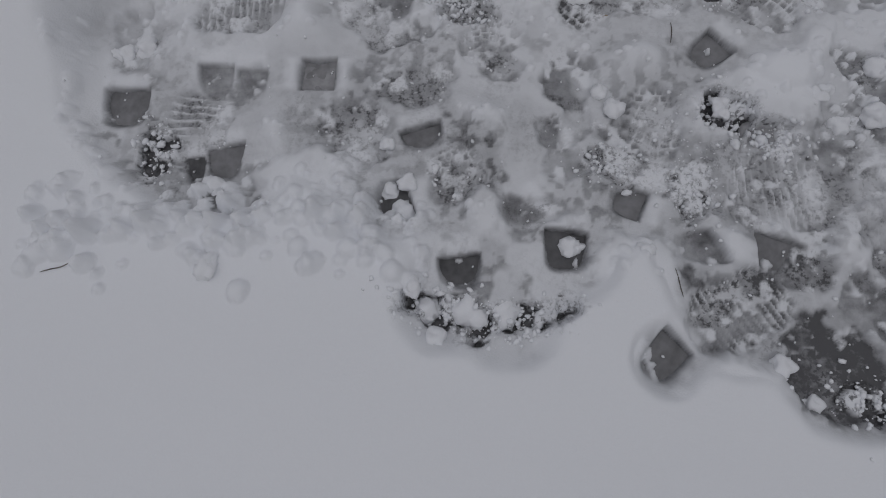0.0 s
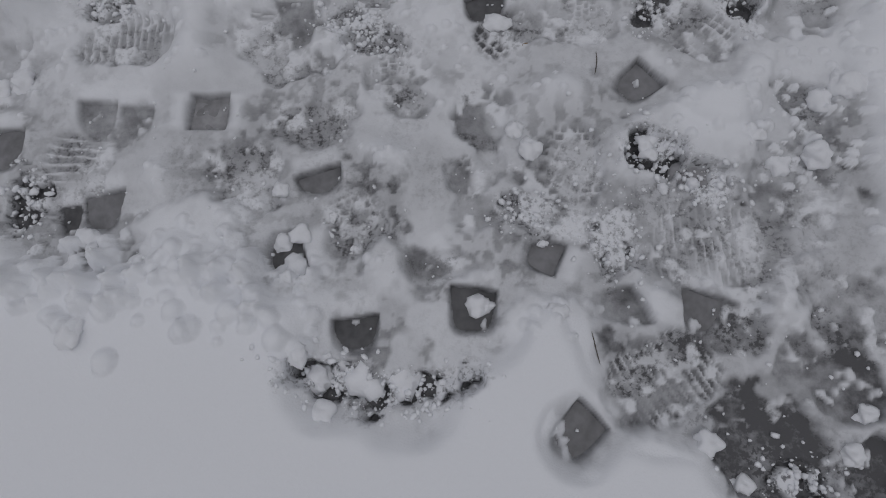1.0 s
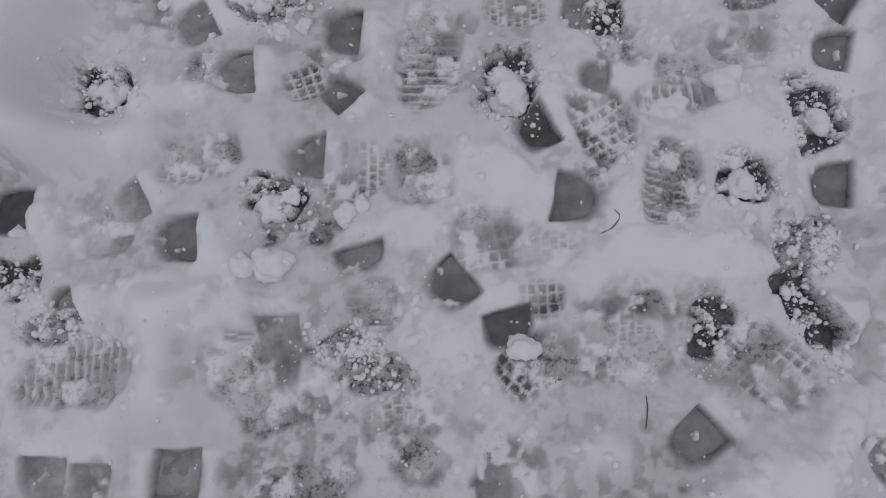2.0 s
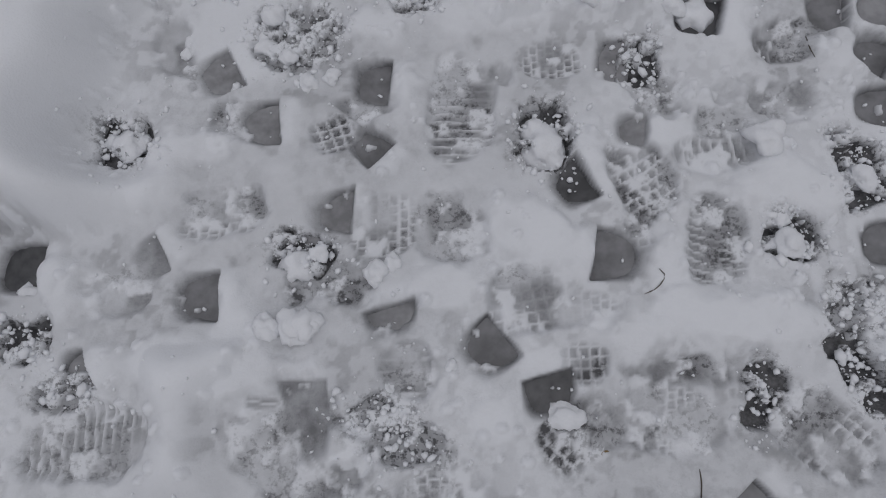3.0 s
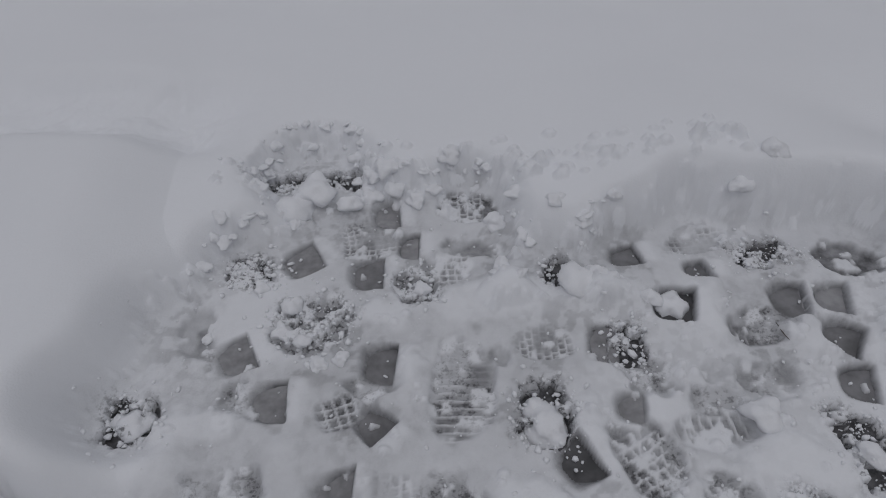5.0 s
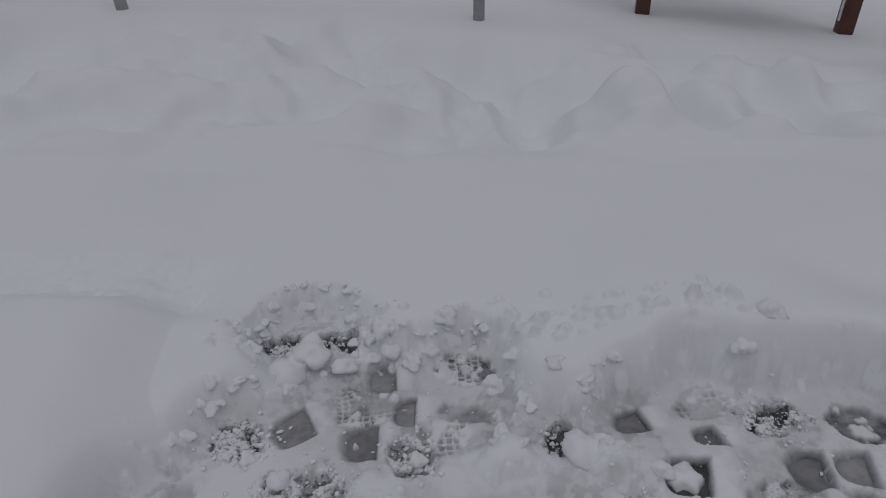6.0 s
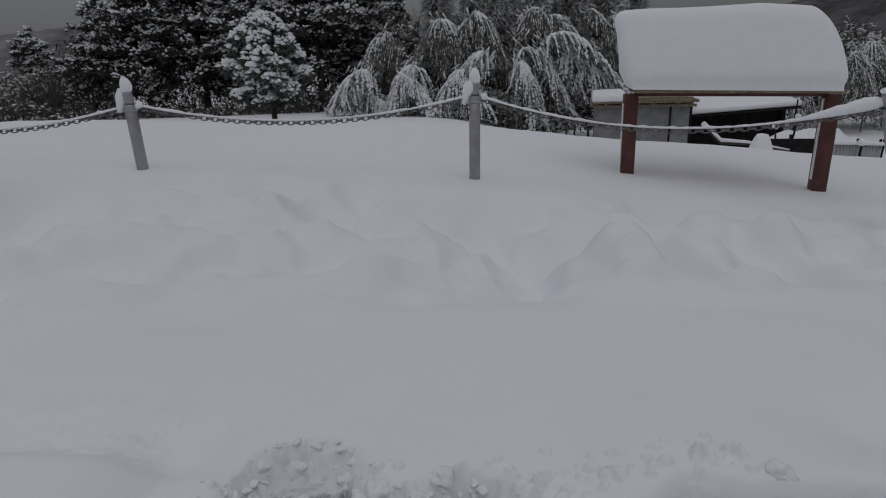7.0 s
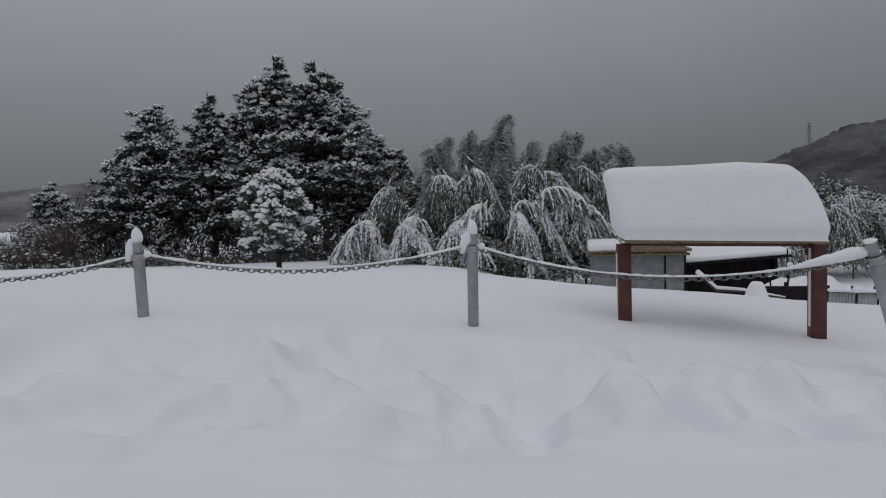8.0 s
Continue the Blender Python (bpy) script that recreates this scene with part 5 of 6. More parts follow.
def round_evergreen(x, y, z, seed):
    """The low snow-covered tree in front of the wood."""
    rng = np.random.default_rng(seed)
    tree = empty("evergreen_tree", pose(x, y, z), "small round evergreen heavily clotted with snow", "tree")
    lv, lf, base = [], [], 0
    lobes = []
    for i in range(40):
        h = (i + rng.random()) / 40
        az = i * 2.4 + rng.normal(0, 0.3)
        r = 1.05 * math.sin(math.pi * (0.22 + 0.75 * h)) ** 0.9 * rng.uniform(0.60, 1.15)
        tip = np.array([math.cos(az) * r, math.sin(az) * r, 0.72 + 2.50 * h])
        v, f = tube([(0, 0, tip[2] - 0.25 * r - 0.1), tip * (0.5, 0.5, 1) - (0, 0, 0.1), tip], [0.03, 0.022, 0.01], 5)
        lv.append(v), lf.append(f + base)
        base += len(v)
        lobes.append(tip)
    v, f = tube([(0, 0, -0.5), (0.02, 0, 0.5), (-0.02, 0, 1.2), (0, 0, 2.4)], [0.10, 0.085, 0.07, 0.03], 9)
    part("trunk", mesh_of("trunk", np.vstack(lv + [v]), np.vstack(lf + [f + base]), BARK), None, tree)
    cs, ws, ss, sc, sw, sn = [], [], [], [], [], []
    for tip in lobes:
        full = rng.uniform(0.26, 0.42)
        load = rng.uniform(0.45, 1.0)
        b, d = bush_blobs(rng, 150, full, full, full * 0.75, 0)
        cs.append(b + tip - (0, 0, 0.05)), ws.append(d + (0, 0, -0.5)), ss.append(np.tile((0.085, 0.04, 0.025), (150, 1)) * rng.uniform(0.7, 1.3, (150, 1)))
        up = rng.random(150) < load * np.where(d[:, 2] > 0.15, 1.0, np.where(d[:, 2] > -0.1, 0.45, 0.05))
        sc.append(b[up] + tip + (0, 0, 0.0)), sw.append(d[up] * (1, 1, 0.3)), sn.append(np.tile((0.095, 0.07, 0.055), (up.sum(), 1)) * rng.uniform(0.7, 1.4, (up.sum(), 1)))
    v, f = clumps(np.vstack(cs), np.vstack(ws), np.vstack(ss))
    part("crown", mesh_of("crown", v, f, EVERGREEN, False), None, tree, "dark leaves")
    v, f = clumps(np.vstack(sc), np.vstack(sw), np.vstack(sn))
    part("snow_dust", mesh_of("snow_dust", v, f, SNOW), None, tree)
    for i, tip in enumerate(lobes * 4):
        if rng.random() < 0.85:
            lump = ball(seed + i, 2, 0.45, 0.6)
            k = rng.uniform(0.12, 0.32)
            for q in lump.verts:
                q.co = (q.co.x * k + tip[0] * (0.80 + 0.09 * (i % 4)) + 0.22 * math.sin(i * 5.1), q.co.y * k * 0.9 + tip[1] * 1.1 + 0.15 * math.cos(i * 3.7), q.co.z * k + tip[2] + 0.22 - 0.11 * (i % 5) - 0.35 * (q.co.x**2 + q.co.y**2) * k)
            part("snow_clot", lump, SNOW, tree)
    return tree


round_evergreen(-5.05, 20, snow_height(-5.05, 20) - 0.15, 5)


def bamboo(x, y, z, tall, lean_x, lean_y, droop, seed, frost=0.5, wide=0.5):
    """A bent bamboo: a culm that arches over, with hanging sprays of narrow leaves, part of them white."""
    rng = np.random.default_rng(seed)
    tall, z = z + tall - snow_height(x, y) + 0.05, snow_height(x, y) - 0.05
    ob = empty("bamboo", pose(x, y, z), "arched bamboo with hanging leaves under snow" if droop > 0.25 else "upright feathery bamboo dusted with snow", "bamboo", "bamboo grove")
    ts = np.linspace(0, 1, 16)
    rise = np.sin(np.pi * ts * (0.5 + 0.5 * droop)) if droop > 0.25 else 1 - (1 - ts) ** 1.3
    path = np.stack([lean_x * ts**1.8, lean_y * ts**1.8, tall * rise], 1)
    part("culm", mesh_of("culm", *tube(path, np.linspace(0.035, 0.008, 16), 7), CULM), None, ob)
    n = int((1500 + 260 * tall) * (1.5 if droop > 0.25 else 2.0))
    t = rng.uniform(0.26, 1.0, n) ** 0.75
    c = np.stack([np.interp(t, ts, path[:, i]) for i in range(3)], 1)
    shoots = 64 if droop > 0.5 else 46
    shoot = rng.integers(0, shoots, n)
    t_shoot, az_shoot = np.sort(rng.uniform(0.22, 1.0, shoots) ** 0.8), math.atan2(lean_y - 0.5, lean_x) + rng.normal(0, 0.85 if droop > 0.5 else 2.0, shoots)
    s_t = t_shoot[shoot]
    t = s_t + rng.normal(0, 0.010 if droop > 0.5 else 0.035, n)
    t = np.clip(np.where(t > 1, 2 - t, t), 0, 1)
    c = np.stack([np.interp(t, ts, path[:, i]) for i in range(3)], 1)
    az = az_shoot[shoot] + rng.normal(0, 0.20, n)
    spread = wide * rng.uniform(0.04, 1.0, n) * rng.uniform(0.45, 1.6, shoots)[shoot] * ((1.1 - 0.4 * t) if droop > 0.5 else (1.60 - 1.38 * t))
    drop = (spread**2 * 1.7 - 0.30 * spread + rng.uniform(-0.04, 0.10, n)) * (0.45 + droop if droop > 0.5 else 0.26 + droop)
    c = c + np.stack([np.cos(az) * spread, np.sin(az) * spread, -drop if droop > 0.5 else 0.45 * spread - 1.1 * drop + rng.normal(0, 0.12, n)], 1)
    way = np.stack([np.cos(az) * 0.5 + lean_x * 0.08, np.sin(az) * 0.5, -(rng.uniform(-0.1, 0.5, n) + 1.8 * spread) * (0.5 + droop if droop > 0.5 else 0.10 + droop)], 1)
    size = np.stack([rng.uniform(0.05, 0.12, n), rng.uniform(0.012, 0.026, n), rng.uniform(0.010, 0.018, n)], 1) * (1.0 if droop > 0.5 else 1.45)
    white = rng.random(n) < (0.62 if droop > 0.5 else 1.0) * frost * np.clip(0.25 + 1.1 * rng.random(shoots)[shoot], 0.0, 1.0)
    v, f = clumps(c[~white], way[~white], size[~white], (TET_V, TET_F))
    part("foliage", mesh_of("foliage", v, f, BAMBOO_LEAF, False), None, ob)
    if droop > 0.5:
        which = np.repeat(np.flatnonzero(rng.random(shoots) < (0.85 if frost > 0.9 else 0.45)), 16)
        a_s, t_s = az_shoot[which], t_shoot[which]
        along = np.tile(np.linspace(0.03, 1.0, 16), len(which) // 16)
        reach = wide * along + rng.normal(0, 0.015, len(which))
        cs = np.stack([np.interp(t_s, ts, path[:, i]) for i in range(3)], 1) + np.stack([np.cos(a_s) * reach, np.sin(a_s) * reach, 0.08 - (reach**2 * 1.7 - 0.30 * reach) * (0.45 + droop)], 1)
        ws = np.stack([np.cos(a_s), np.sin(a_s), (0.30 - 3.4 * reach) * (0.45 + droop)], 1)
        v, f = clumps(cs, ws, np.tile((0.11, 0.078, 0.066) if frost > 0.9 else (0.09, 0.052, 0.044), (len(cs), 1)) * rng.uniform(0.5, 1.25, (len(cs), 1)) * (1.15 - 0.6 * along)[:, None])
        tagged(part("snow_load", mesh_of("snow_load", v, f, SNOW), None, ob, "ropes of snow along the shoots"), kind="stuff")
    m = int(60 * max(0.0, droop - 0.3))
    s = rng.uniform(0.40, 1.0, m)
    top = np.stack([np.interp(s, ts, path[:, i]) for i in range(3)], 1) + rng.normal(0, 0.16, (m, 3)) * wide * 1.6 + (0, -0.1, 0.03)
    tw = np.tile((lean_x * 0.6, -0.3, -1.0), (m, 1)) + rng.normal(0, 0.35, (m, 3))
    tsz = np.tile((0.22, 0.055, 0.045), (m, 1)) * rng.uniform(0.5, 1.4, (m, 1))
    v, f = clumps(np.vstack([c[white] + (0, 0, 0.02), top]), np.vstack([way[white], tw]), np.vstack([size[white] * (1, 1.3, 1.3), tsz]), (TET_V, TET_F))
    part("snowy_foliage", mesh_of("snowy_foliage", v, f, FROST_LEAF, True), None, ob, "leaves whitened by snow")
    return ob


# feathery tops behind
for i, (px, top) in enumerate(((0.2, 4.0), (0.9, 3.6), (1.7, 4.3), (2.5, 4.9), (2.9, 4.2), (3.5, 3.9), (4.3, 3.7), (5.1, 4.0), (5.7, 4.1), (6.4, 3.6), (7.1, 3.3), (7.8, 3.0))):
    bamboo(px - 0.25, 27.0 + 0.35 * (i % 3), -2.1, top + 2.05, (0.8, -0.7, 0.4, 1.2)[i % 4], -0.2, 0.10, 100 + i, 0.85, 1.0)
# tops that lean out over the shed
bamboo(6.6, 26.5, -2.1, 5.4, 2.0, -0.4, 0.30, 130, 0.65, 0.55)
bamboo(5.2, 26.3, -2.1, 5.9, 1.1, -0.3, 0.22, 131, 0.65, 0.6)
# bent domes in the middle height
for i, (px, top, lx) in enumerate(((-1.2, 2.0, -0.6), (0.0, 2.4, 0.5), (-0.6, 1.4, -0.9), (1.2, 2.6, 0.6), (2.0, 2.2, -0.6), (3.0, 2.6, 0.9), (3.9, 2.4, 1.0), (4.8, 2.7, -0.7), (5.6, 2.6, 0.8), (6.4, 2.3, 0.9), (6.9, 1.8, 0.5), (5.0, 1.6, 1.2))):
    bamboo(px, 25.6 + 0.25 * (i % 3), -2.1, top + 2.1, lx * 2.1, -0.5, 0.62, 150 + i, 0.55, 0.70)
# white domes in front
for i, (px, top, lx) in enumerate(((-2.0, 0.6, -0.7), (-1.7, 0.4, 0.6), (-0.3, 0.7, -0.5), (0.6, 0.3, 0.5), (2.6, 1.1, -0.8), (2.9, 1.2, 0.9), (3.4, 1.7, 1.7), (3.1, 0.7, 0.3), (4.4, 0.9, 1.0), (1.7, 0.5, -0.6), (5.2, 0.4, 0.9), (-3.9, -0.2, 0.9))):
    bamboo(px, 24.2 + 0.2 * (i % 3), -2.1, top + 2.1, lx * 2.5, -0.6, 0.85, 180 + i, 1.0, 0.66)


# ---- thickets and hills ----
def thicket(name, x0, x1, y0, y1, z, tall, count, seed, label, frost=0.35, leaf=None, uneven=0.6):
    """A stretch of undergrowth: twigs, dark leaves and snow caught on them."""
    rng = np.random.default_rng(seed)
    ob = empty(name, pose((x0 + x1) / 2, (y0 + y1) / 2, z), label, "thicket", kind="stuff")
    gx, gy = rng.uniform(x0, x1, count), rng.uniform(y0, y1, count)
    top = tall * (1 - uneven + 2 * uneven * fbm(gx * 0.45 + seed, gy * 0.3, seed, 3))
    gz = rng.uniform(0, 1, count) ** 0.7 * top
    c = np.stack([gx - (x0 + x1) / 2, gy - (y0 + y1) / 2, gz], 1)
    way = rng.normal(0, 1, (count, 3)) * (1, 1, 0.7) + (0, 0, -0.25)
    size = np.stack([rng.uniform(0.10, 0.26, count), rng.uniform(0.02, 0.06, count), rng.uniform(0.02, 0.04, count)], 1)
    white = rng.random(count) < frost * (0.35 + 0.9 * gz / (top + 0.01))
    v, f = clumps(c[~white], way[~white], size[~white], (TET_V, TET_F))
    part("foliage", mesh_of("foliage", v, f, leaf or EVERGREEN, False), None, ob)
    v, f = clumps(c[white], way[white] * (1, 1, 0.4), size[white] * (0.9, 1.5, 1.5))
    part("snow_dust", mesh_of("snow_dust", v, f, FROST_LEAF), None, ob)
    n = count // 14
    tx, ty = rng.uniform(x0, x1, n) - (x0 + x1) / 2, rng.uniform(y0, y1, n) - (y0 + y1) / 2
    v, f = clumps(np.stack([tx, ty, np.full(n, tall * 0.5)], 1), rng.normal(0, 0.35, (n, 3)) + (0, 0, 1), np.stack([np.full(n, tall * 0.62), np.full(n, 0.012), np.full(n, 0.012)], 1))
    part("twig", mesh_of("twigs", v, f, BRUSH, False), None, ob)
    return ob


thicket("undergrowth", -20, -3.2, 27.2, 28.6, -1.65, 1.15, 5200, 301, "low brown undergrowth sprinkled with snow under the cedars", 0.10, BRUSH)
thicket("dark_understorey", -18.5, -2.0, 31.5, 34.0, -1.7, 4.2, 9000, 302, "dense dark understorey between the cedar trunks", 0.03, NEEDLES)
thicket("bush", -33, -22, 36, 39, -2.0, 2.5, 6500, 303, "grey thicket powdered with snow", 0.42)
thicket("bush", -23.5, -17.5, 33, 36, -1.9, 2.6, 2600, 304, "bare grey brush before the far hill", 0.30, BRUSH)
thicket("bush", -2.5, 8.0, 28.5, 30, -2.0, 5.0, 14000, 305, "dim bamboo thicket behind the arched culms", 0.32, BAMBOO_LEAF, 0.35)
thicket("bush", -2.6, 7.2, 24.6, 25.6, -2.0, 1.7, 5200, 308, "low bamboo scrub weighed down by snow", 0.55, BAMBOO_LEAF, 0.4)
thicket("bush", 12.5, 24.5, 27, 30, -2.4, 2.9, 8000, 306, "snowy bushes behind the yard", 0.42)
thicket("bush", 21.5, 27.5, 34, 37, -2.4, 3.9, 5600, 307, "taller dusky trees on the slope behind the yard", 0.25, NEEDLES)
for i, (px, top, lx) in enumerate(((17.2, 0.6, 0.6), (18.6, 1.0, -0.7), (19.6, 0.2, 0.8), (20.6, 1.5, 0.5), (16.2, 0.0, -0.6), (14.8, -0.4, 0.5))):
    bamboo(px, 26.5 + 0.2 * (i % 3), -2.5, top + 2.5, lx * 1.3, -0.6, 0.8, 220 + i, 0.55, 0.75)


def bare_bush(x, y, tall, count, seed):
    """A leafless shrub: thin stems that fan out from the ground and fork."""
    rng = np.random.default_rng(seed)
    ob = empty("bare_bush", pose(x, y, snow_height(x, y)), "leafless grey shrub with fanned twigs", "shrub", "bare shrubs")
    vs, fs, base = [], [], 0
    for i in range(count):
        a, lean = rng.uniform(0, 2 * np.pi), rng.uniform(0.1, 0.75)
        h = tall * rng.uniform(0.6, 1.05)
        tip = np.array([math.cos(a) * lean * h, math.sin(a) * lean * h, h])
        mid = tip * 0.5 * (0.8, 0.8, 1.1)
        for pts, r in (((np.zeros(3), mid, tip), (0.022, 0.014, 0.004)), ((mid, mid + (tip - mid) * 0.6 + rng.normal(0, 0.16, 3) * tall), (0.010, 0.003))):
            v, f = tube(pts, r, 5)
            vs.append(v), fs.append(f + base)
            base += len(v)
    part("stem", mesh_of("stem", np.vstack(vs), np.vstack(fs), BRUSH), None, ob)


bare_bush(-19.6, 32.5, 3.0, 42, 401)
bare_bush(-21.2, 33.5, 2.6, 34, 402)
bare_bush(-17.8, 29.0, 1.8, 30, 403)
bare_bush(-2.6, 27.5, 2.4, 40, 404)


def hill(name, spans, y0, depth, seed, label, mat):
    """A far slope: its skyline runs through a few heights, its face is rough with woods."""
    xs = np.linspace(spans[0][0], spans[-1][0], 150)
    ridge = np.interp(xs, [p[0] for p in spans], [p[1] for p in spans])
    ys = np.linspace(0, 1, 46)
    X, S = np.meshgrid(xs, ys)
    lift = smooth(0, 1, S) ** 0.8
    Z = -6 + (ridge[None] + 6) * lift
    grain = abs(spans[-1][0] - spans[0][0]) / 150
    Z = Z + (fbm(X / grain * 0.16, S * 14, seed, 4) - 0.5) * 0.07 * (ridge.max() + 6) * lift * (1.0 - 0.55 * S) + (vnoise(X / grain * 0.9, S * 40, seed + 3) - 0.5) * 0.03 * (ridge.max() + 6) * lift
    Y = y0 + depth * S
    n = np.arange(Z.size).reshape(Z.shape)
    back = np.stack([X[-1], Y[-1] + depth * 0.3, np.full(len(xs), -8.0)], -1)
    verts = np.vstack([np.stack([X, Y, Z], -1).reshape(-1, 3), back])
    n = np.vstack([n, np.arange(Z.size, Z.size + len(xs))[None]])
    faces = np.stack([n[:-1, :-1], n[:-1, 1:], n[1:, 1:], n[1:, :-1]], -1).reshape(-1, 4)
    return tagged(new(name, mesh_of(name, verts, faces, mat)), label, "hill", kind="structure")


hill("hill_right", ((120, 3), (150, 13), (166, 20), (181, 25.5), (211, 37), (232, 41), (300, 66), (380, 80)), 190, 110, 7, "steep wooded hillside veiled in snow under grey cloud", HILL)
hill("hill_right_near", ((70, -4), (110, 4), (140, 16), (175, 34), (230, 60)), 120, 70, 19, "dark wooded spur of the hill with thin snow", HILL)
hill("hill_left", ((-420, 44), (-300, 26), (-225, 16.5), (-190, 20), (-170, 21.5), (-130, 15), (-80, 8), (0, 2)), 220, 80, 13, "low far hill with snowy fields and woods", HILL_FIELD_HAZE)


def pylon(x, y, z, tall):
    ob = empty("pylon", pose(x, y, z), "lattice power pylon on the hill ridge", "pylon")
    for sx in (-1, 1):
        for sy in (-1, 1):
            v, f = tube([(sx * tall * 0.09, sy * tall * 0.09, 0), (sx * tall * 0.03, sy * tall * 0.03, tall * 0.6), (0, 0, tall)], tall * 0.008, 6)
            part("leg", mesh_of("leg", v, f, CHAIN_STEEL), None, ob)
    for h, w in ((0.62, 0.16), (0.76, 0.14), (0.90, 0.11)):
        part("crossarm", mesh_of("crossarm", *tube([(-w * tall, 0, h * tall), (0, 0, (h + 0.02) * tall), (w * tall, 0, h * tall)], tall * 0.009, 6), CHAIN_STEEL), None, ob)
    for i in range(6):
        h0, h1 = i * 0.1, (i + 1) * 0.1
        w0, w1 = tall * (0.09 - 0.1 * h0), tall * (0.09 - 0.1 * h1)
        s = 1 if i % 2 else -1
        part("brace", mesh_of("brace", *tube([(-s * w0, -w0, h0 * tall), (s * w1, -w1, h1 * tall)], tall * 0.005, 5), CHAIN_STEEL), None, ob)


pylon(189.5, 300, 28.5, 11.5)


# ---- lumps of snow kicked about ----
LUMP_SHAPES = [ball(40 + i, 3, 0.55, 0.68) for i in range(6)]
LUMP_MESHES = []
for i, bm in enumerate(LUMP_SHAPES):
    me = bpy.data.meshes.new("snow_clump")
    bm.to_mesh(me)
    bm.free()
    me.materials.append(SNOW)
    for p in me.polygons:
        p.use_smooth = True
    LUMP_MESHES.append(me)


for x, y, size, stretch, turn in CLUMPS:
    ob = new("snow_clump", LUMP_MESHES[int(abs(x * 91 + y * 57)) % 6])
    ob.matrix_basis = Matrix.LocRotScale((x, y, float(sheet_height(x, y)) - size * 0.16 * (1 - float(sheet_trodden(x, y)))), Euler((0, 0, radians(turn))), (size * stretch, size, size))
    tagged(ob, "loose clump of white snow on the trodden ground", "snow clump", "kicked snow clumps")

# clods pushed up along the far rim
rng = np.random.default_rng(31)
rim = np.argwhere((SHEET["tr"] > 0.10) & (SHEET["tr"] < 0.75) & (YS[:, None] > 1.55) & (YS[:, None] < 2.1) & (np.abs(XS[None] - 0.05) < 0.50))
for row, col in rim[rng.integers(0, len(rim), 100)]:
    size = 0.009 + 0.024 * rng.random() ** 2
    ob = new("snow_clump", LUMP_MESHES[int(rng.integers(0, 6))])
    ob.matrix_basis = Matrix.LocRotScale((XS[col], YS[row], float(SHEET["z"][row, col]) - size * 0.06), Euler((rng.uniform(-0.5, 0.5), 0, rng.uniform(0, 6.3))), (size * rng.uniform(1.0, 1.5), size, size * rng.uniform(0.8, 1.1)))
    tagged(ob, "small clod of white snow on the rim of the trodden ground", "snow clump", "kicked snow clumps")

# crumbs round the bare marks and along the edge of the trodden ground
rng = np.random.default_rng(77)
spots = []
for kind, x, y, turn, long, wide, wet, skew, soft in MARKS:
    n = {"rubble": int(20 + 16000 * long * wide * (0.4 + wet)), "press": 2, "smear": 3, "blocks": 2, "bars": 1, "plate": 0}[kind]
    for _ in range(n):
        r = rng.normal(0, 0.36, 2) * (long, wide) * (1.25 if kind == "rubble" else 1.0)
        a = radians(turn)
        spots.append((x + r[0] * math.cos(a) - r[1] * math.sin(a), y + r[0] * math.sin(a) + r[1] * math.cos(a), 0.0011 + 0.0048 * rng.random() ** 3 if kind == "rubble" else rng.uniform(0.0012, 0.0034)))
trodden = np.argwhere((SHEET["tr"] > 0.12) & (fbm(*np.meshgrid(XS * 7, YS * 7), 88, 2) > 0.52))
pick = trodden[rng.integers(0, len(trodden), 180)]
spots = np.vstack([np.array(spots), np.column_stack([XS[pick[:, 1]], YS[pick[:, 0]], rng.uniform(0.0014, 0.0042, len(pick))])])
keep = (spots[:, 0] > -0.85) & (spots[:, 0] < 1.2) & (spots[:, 1] > -0.4) & (spots[:, 1] < 2.2)
spots = spots[keep]
k = spots[:, 2] * np.where(rng.random(len(spots)) < 0.06, 1.5, 1.0)
centres = np.column_stack([spots[:, :2], sheet_height(spots[:, 0], spots[:, 1]) + k * 0.4])
verts, faces = clumps(centres, rng.normal(0, 1, (len(spots), 3)) * (1, 1, 0.3), np.stack([k * rng.uniform(0.9, 1.7, len(k)), k, k * rng.uniform(0.6, 0.95, len(k))], 1), (ICO_V, ICO_F))
verts = (centres[:, None] + (verts.reshape(-1, 12, 3) - centres[:, None]) * rng.uniform(0.65, 1.3, (len(k), 12, 1))).reshape(-1, 3)
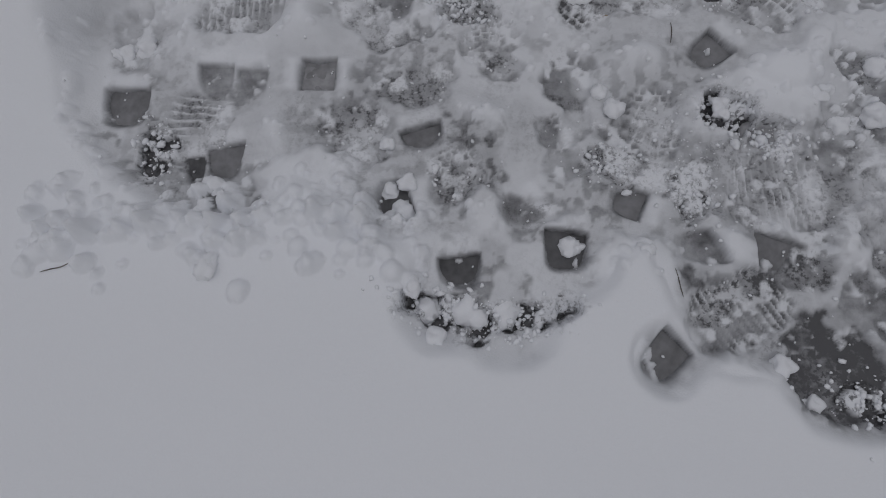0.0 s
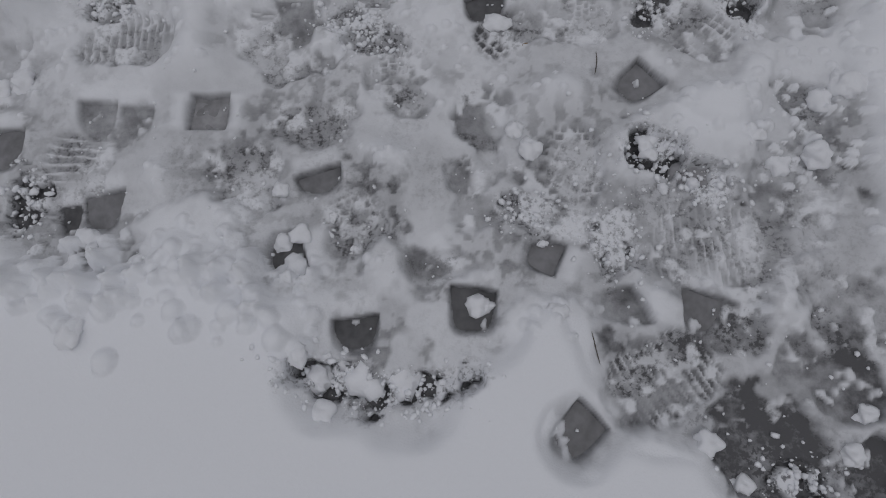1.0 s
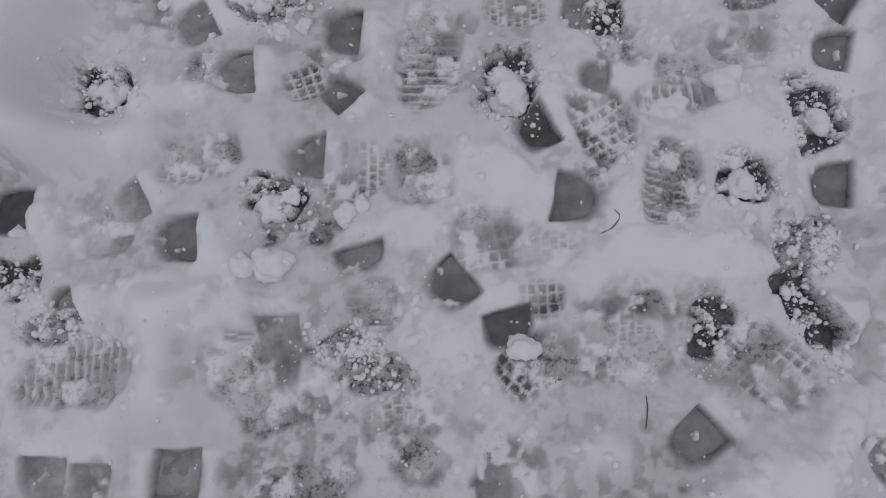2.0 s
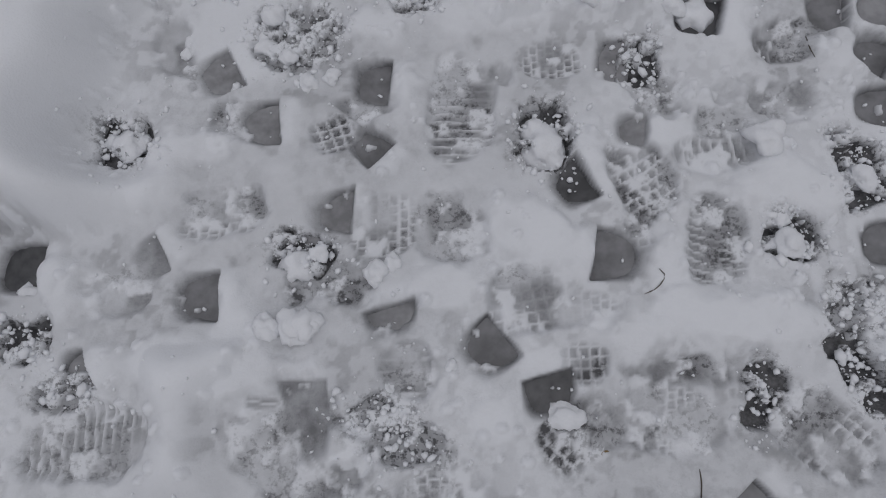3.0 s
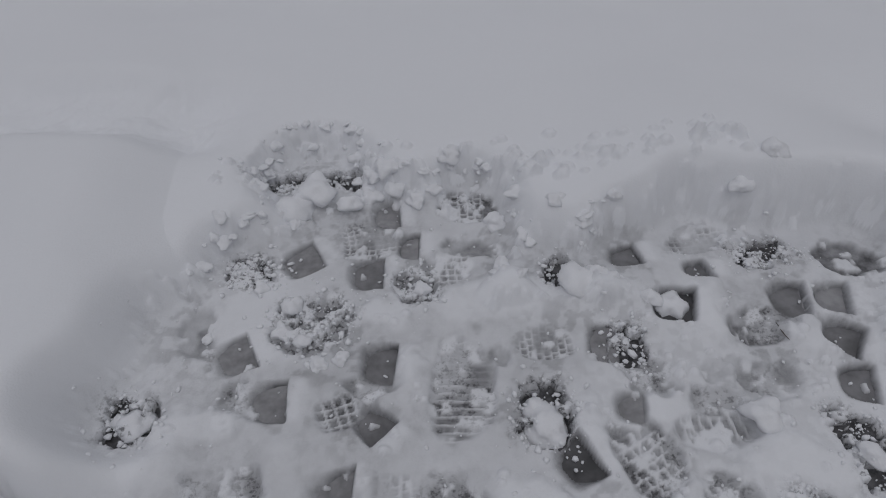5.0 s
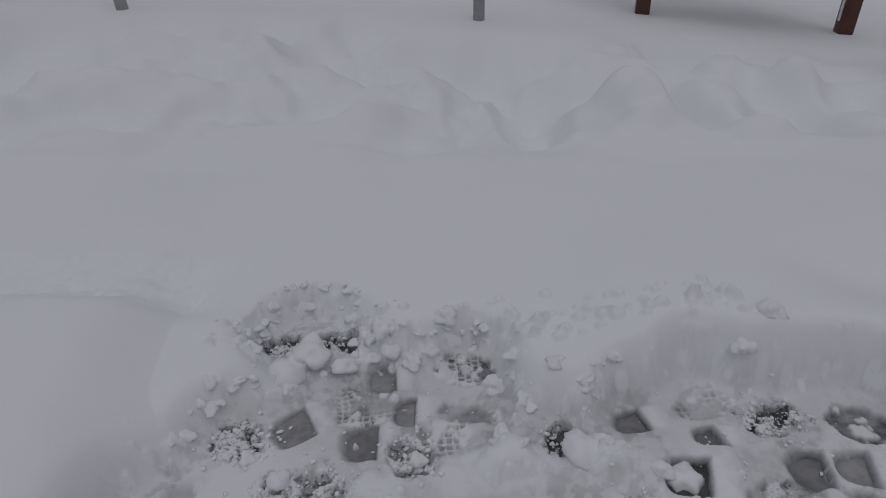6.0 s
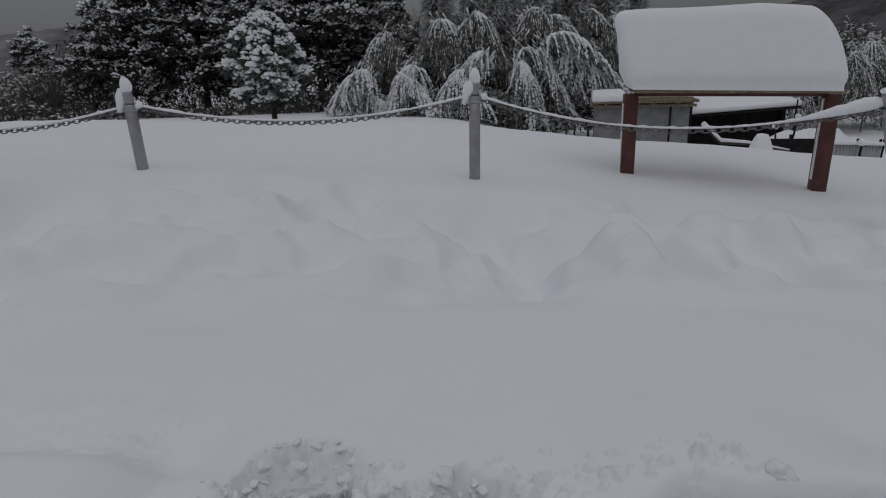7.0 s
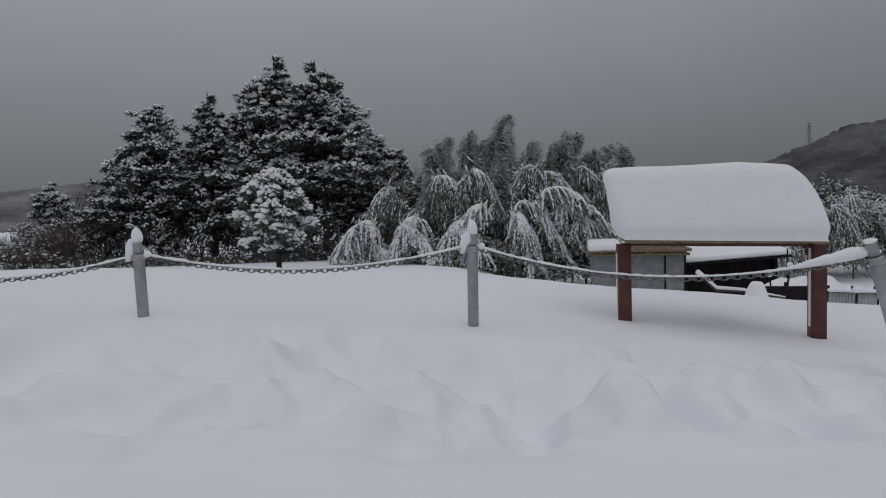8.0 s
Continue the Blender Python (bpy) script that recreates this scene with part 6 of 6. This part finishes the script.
tagged(new("snow_crumbs", mesh_of("snow_crumbs", verts, faces, SNOW)), "fine snow crumbs scattered over the prints", "snow crumbs", kind="stuff")

# dead twigs, stalks and a scrap of leaf on the snow
for name, pts, label in (("twig", ((0.504, 0.748), (0.505, 0.730), (0.503, 0.715), (0.499, 0.698)), "thin dead twig lying on packed snow"),
                         ("stalk", ((0.448, 1.002), (0.469, 1.011), (0.481, 1.029), (0.471, 1.041)), "short bent stalk lying on packed snow"),
                         ("twig", ((0.468, 0.222), (0.471, 0.205), (0.475, 0.190), (0.480, 0.170)), "dark bent twig at the edge of a clean snow plate"),
                         ("twig", ((-0.692, 0.190), (-0.670, 0.197), (-0.655, 0.199), (-0.635, 0.208)), "short dark twig half sunk in clean snow"),
                         ("stalk", ((0.772, 1.459), (0.768, 1.444), (0.767, 1.428), (0.770, 1.406)), "dark stalk standing at a print's edge")):
    pts = [(px, py, float(sheet_height(px, py)) + 0.0012) for px, py in pts]
    bend = np.array(pts)
    bend = np.vstack([bend[:1], 0.75 * bend[:-1] + 0.25 * bend[1:], 0.25 * bend[:-1] + 0.75 * bend[1:], bend[-1:]])[[0, 1, 4, 2, 5, 3, 6, 7]]
    v, f = tube(bend, [0.0004, 0.0008, 0.0010, 0.0010, 0.0009, 0.0009, 0.0007, 0.0003], 6)
    tagged(new(name, mesh_of(name, v, f, TWIG)), label, "twig")

leaf = bmesh.new()
rim_verts = [leaf.verts.new((0.006 * math.cos(a), 0.0035 * math.sin(a), 0.0012 * math.cos(2 * a))) for a in np.linspace(0, 2 * math.pi, 12, endpoint=False)]
under = [leaf.verts.new((v.co.x, v.co.y, v.co.z - 0.0006)) for v in rim_verts]
leaf.faces.new(rim_verts)
leaf.faces.new(under[::-1])
for i in range(12):
    j = (i + 1) % 12
    leaf.faces.new((rim_verts[i], under[i], under[j], rim_verts[j]))
scrap = part("leaf_scrap", leaf, DEAD_LEAF)
scrap.matrix_basis = pose(0.373, 0.769, float(sheet_height(0.373, 0.769)) + 0.002, 4, 3, 25)
tagged(scrap, "small yellow-brown scrap of leaf on trodden snow", "leaf")
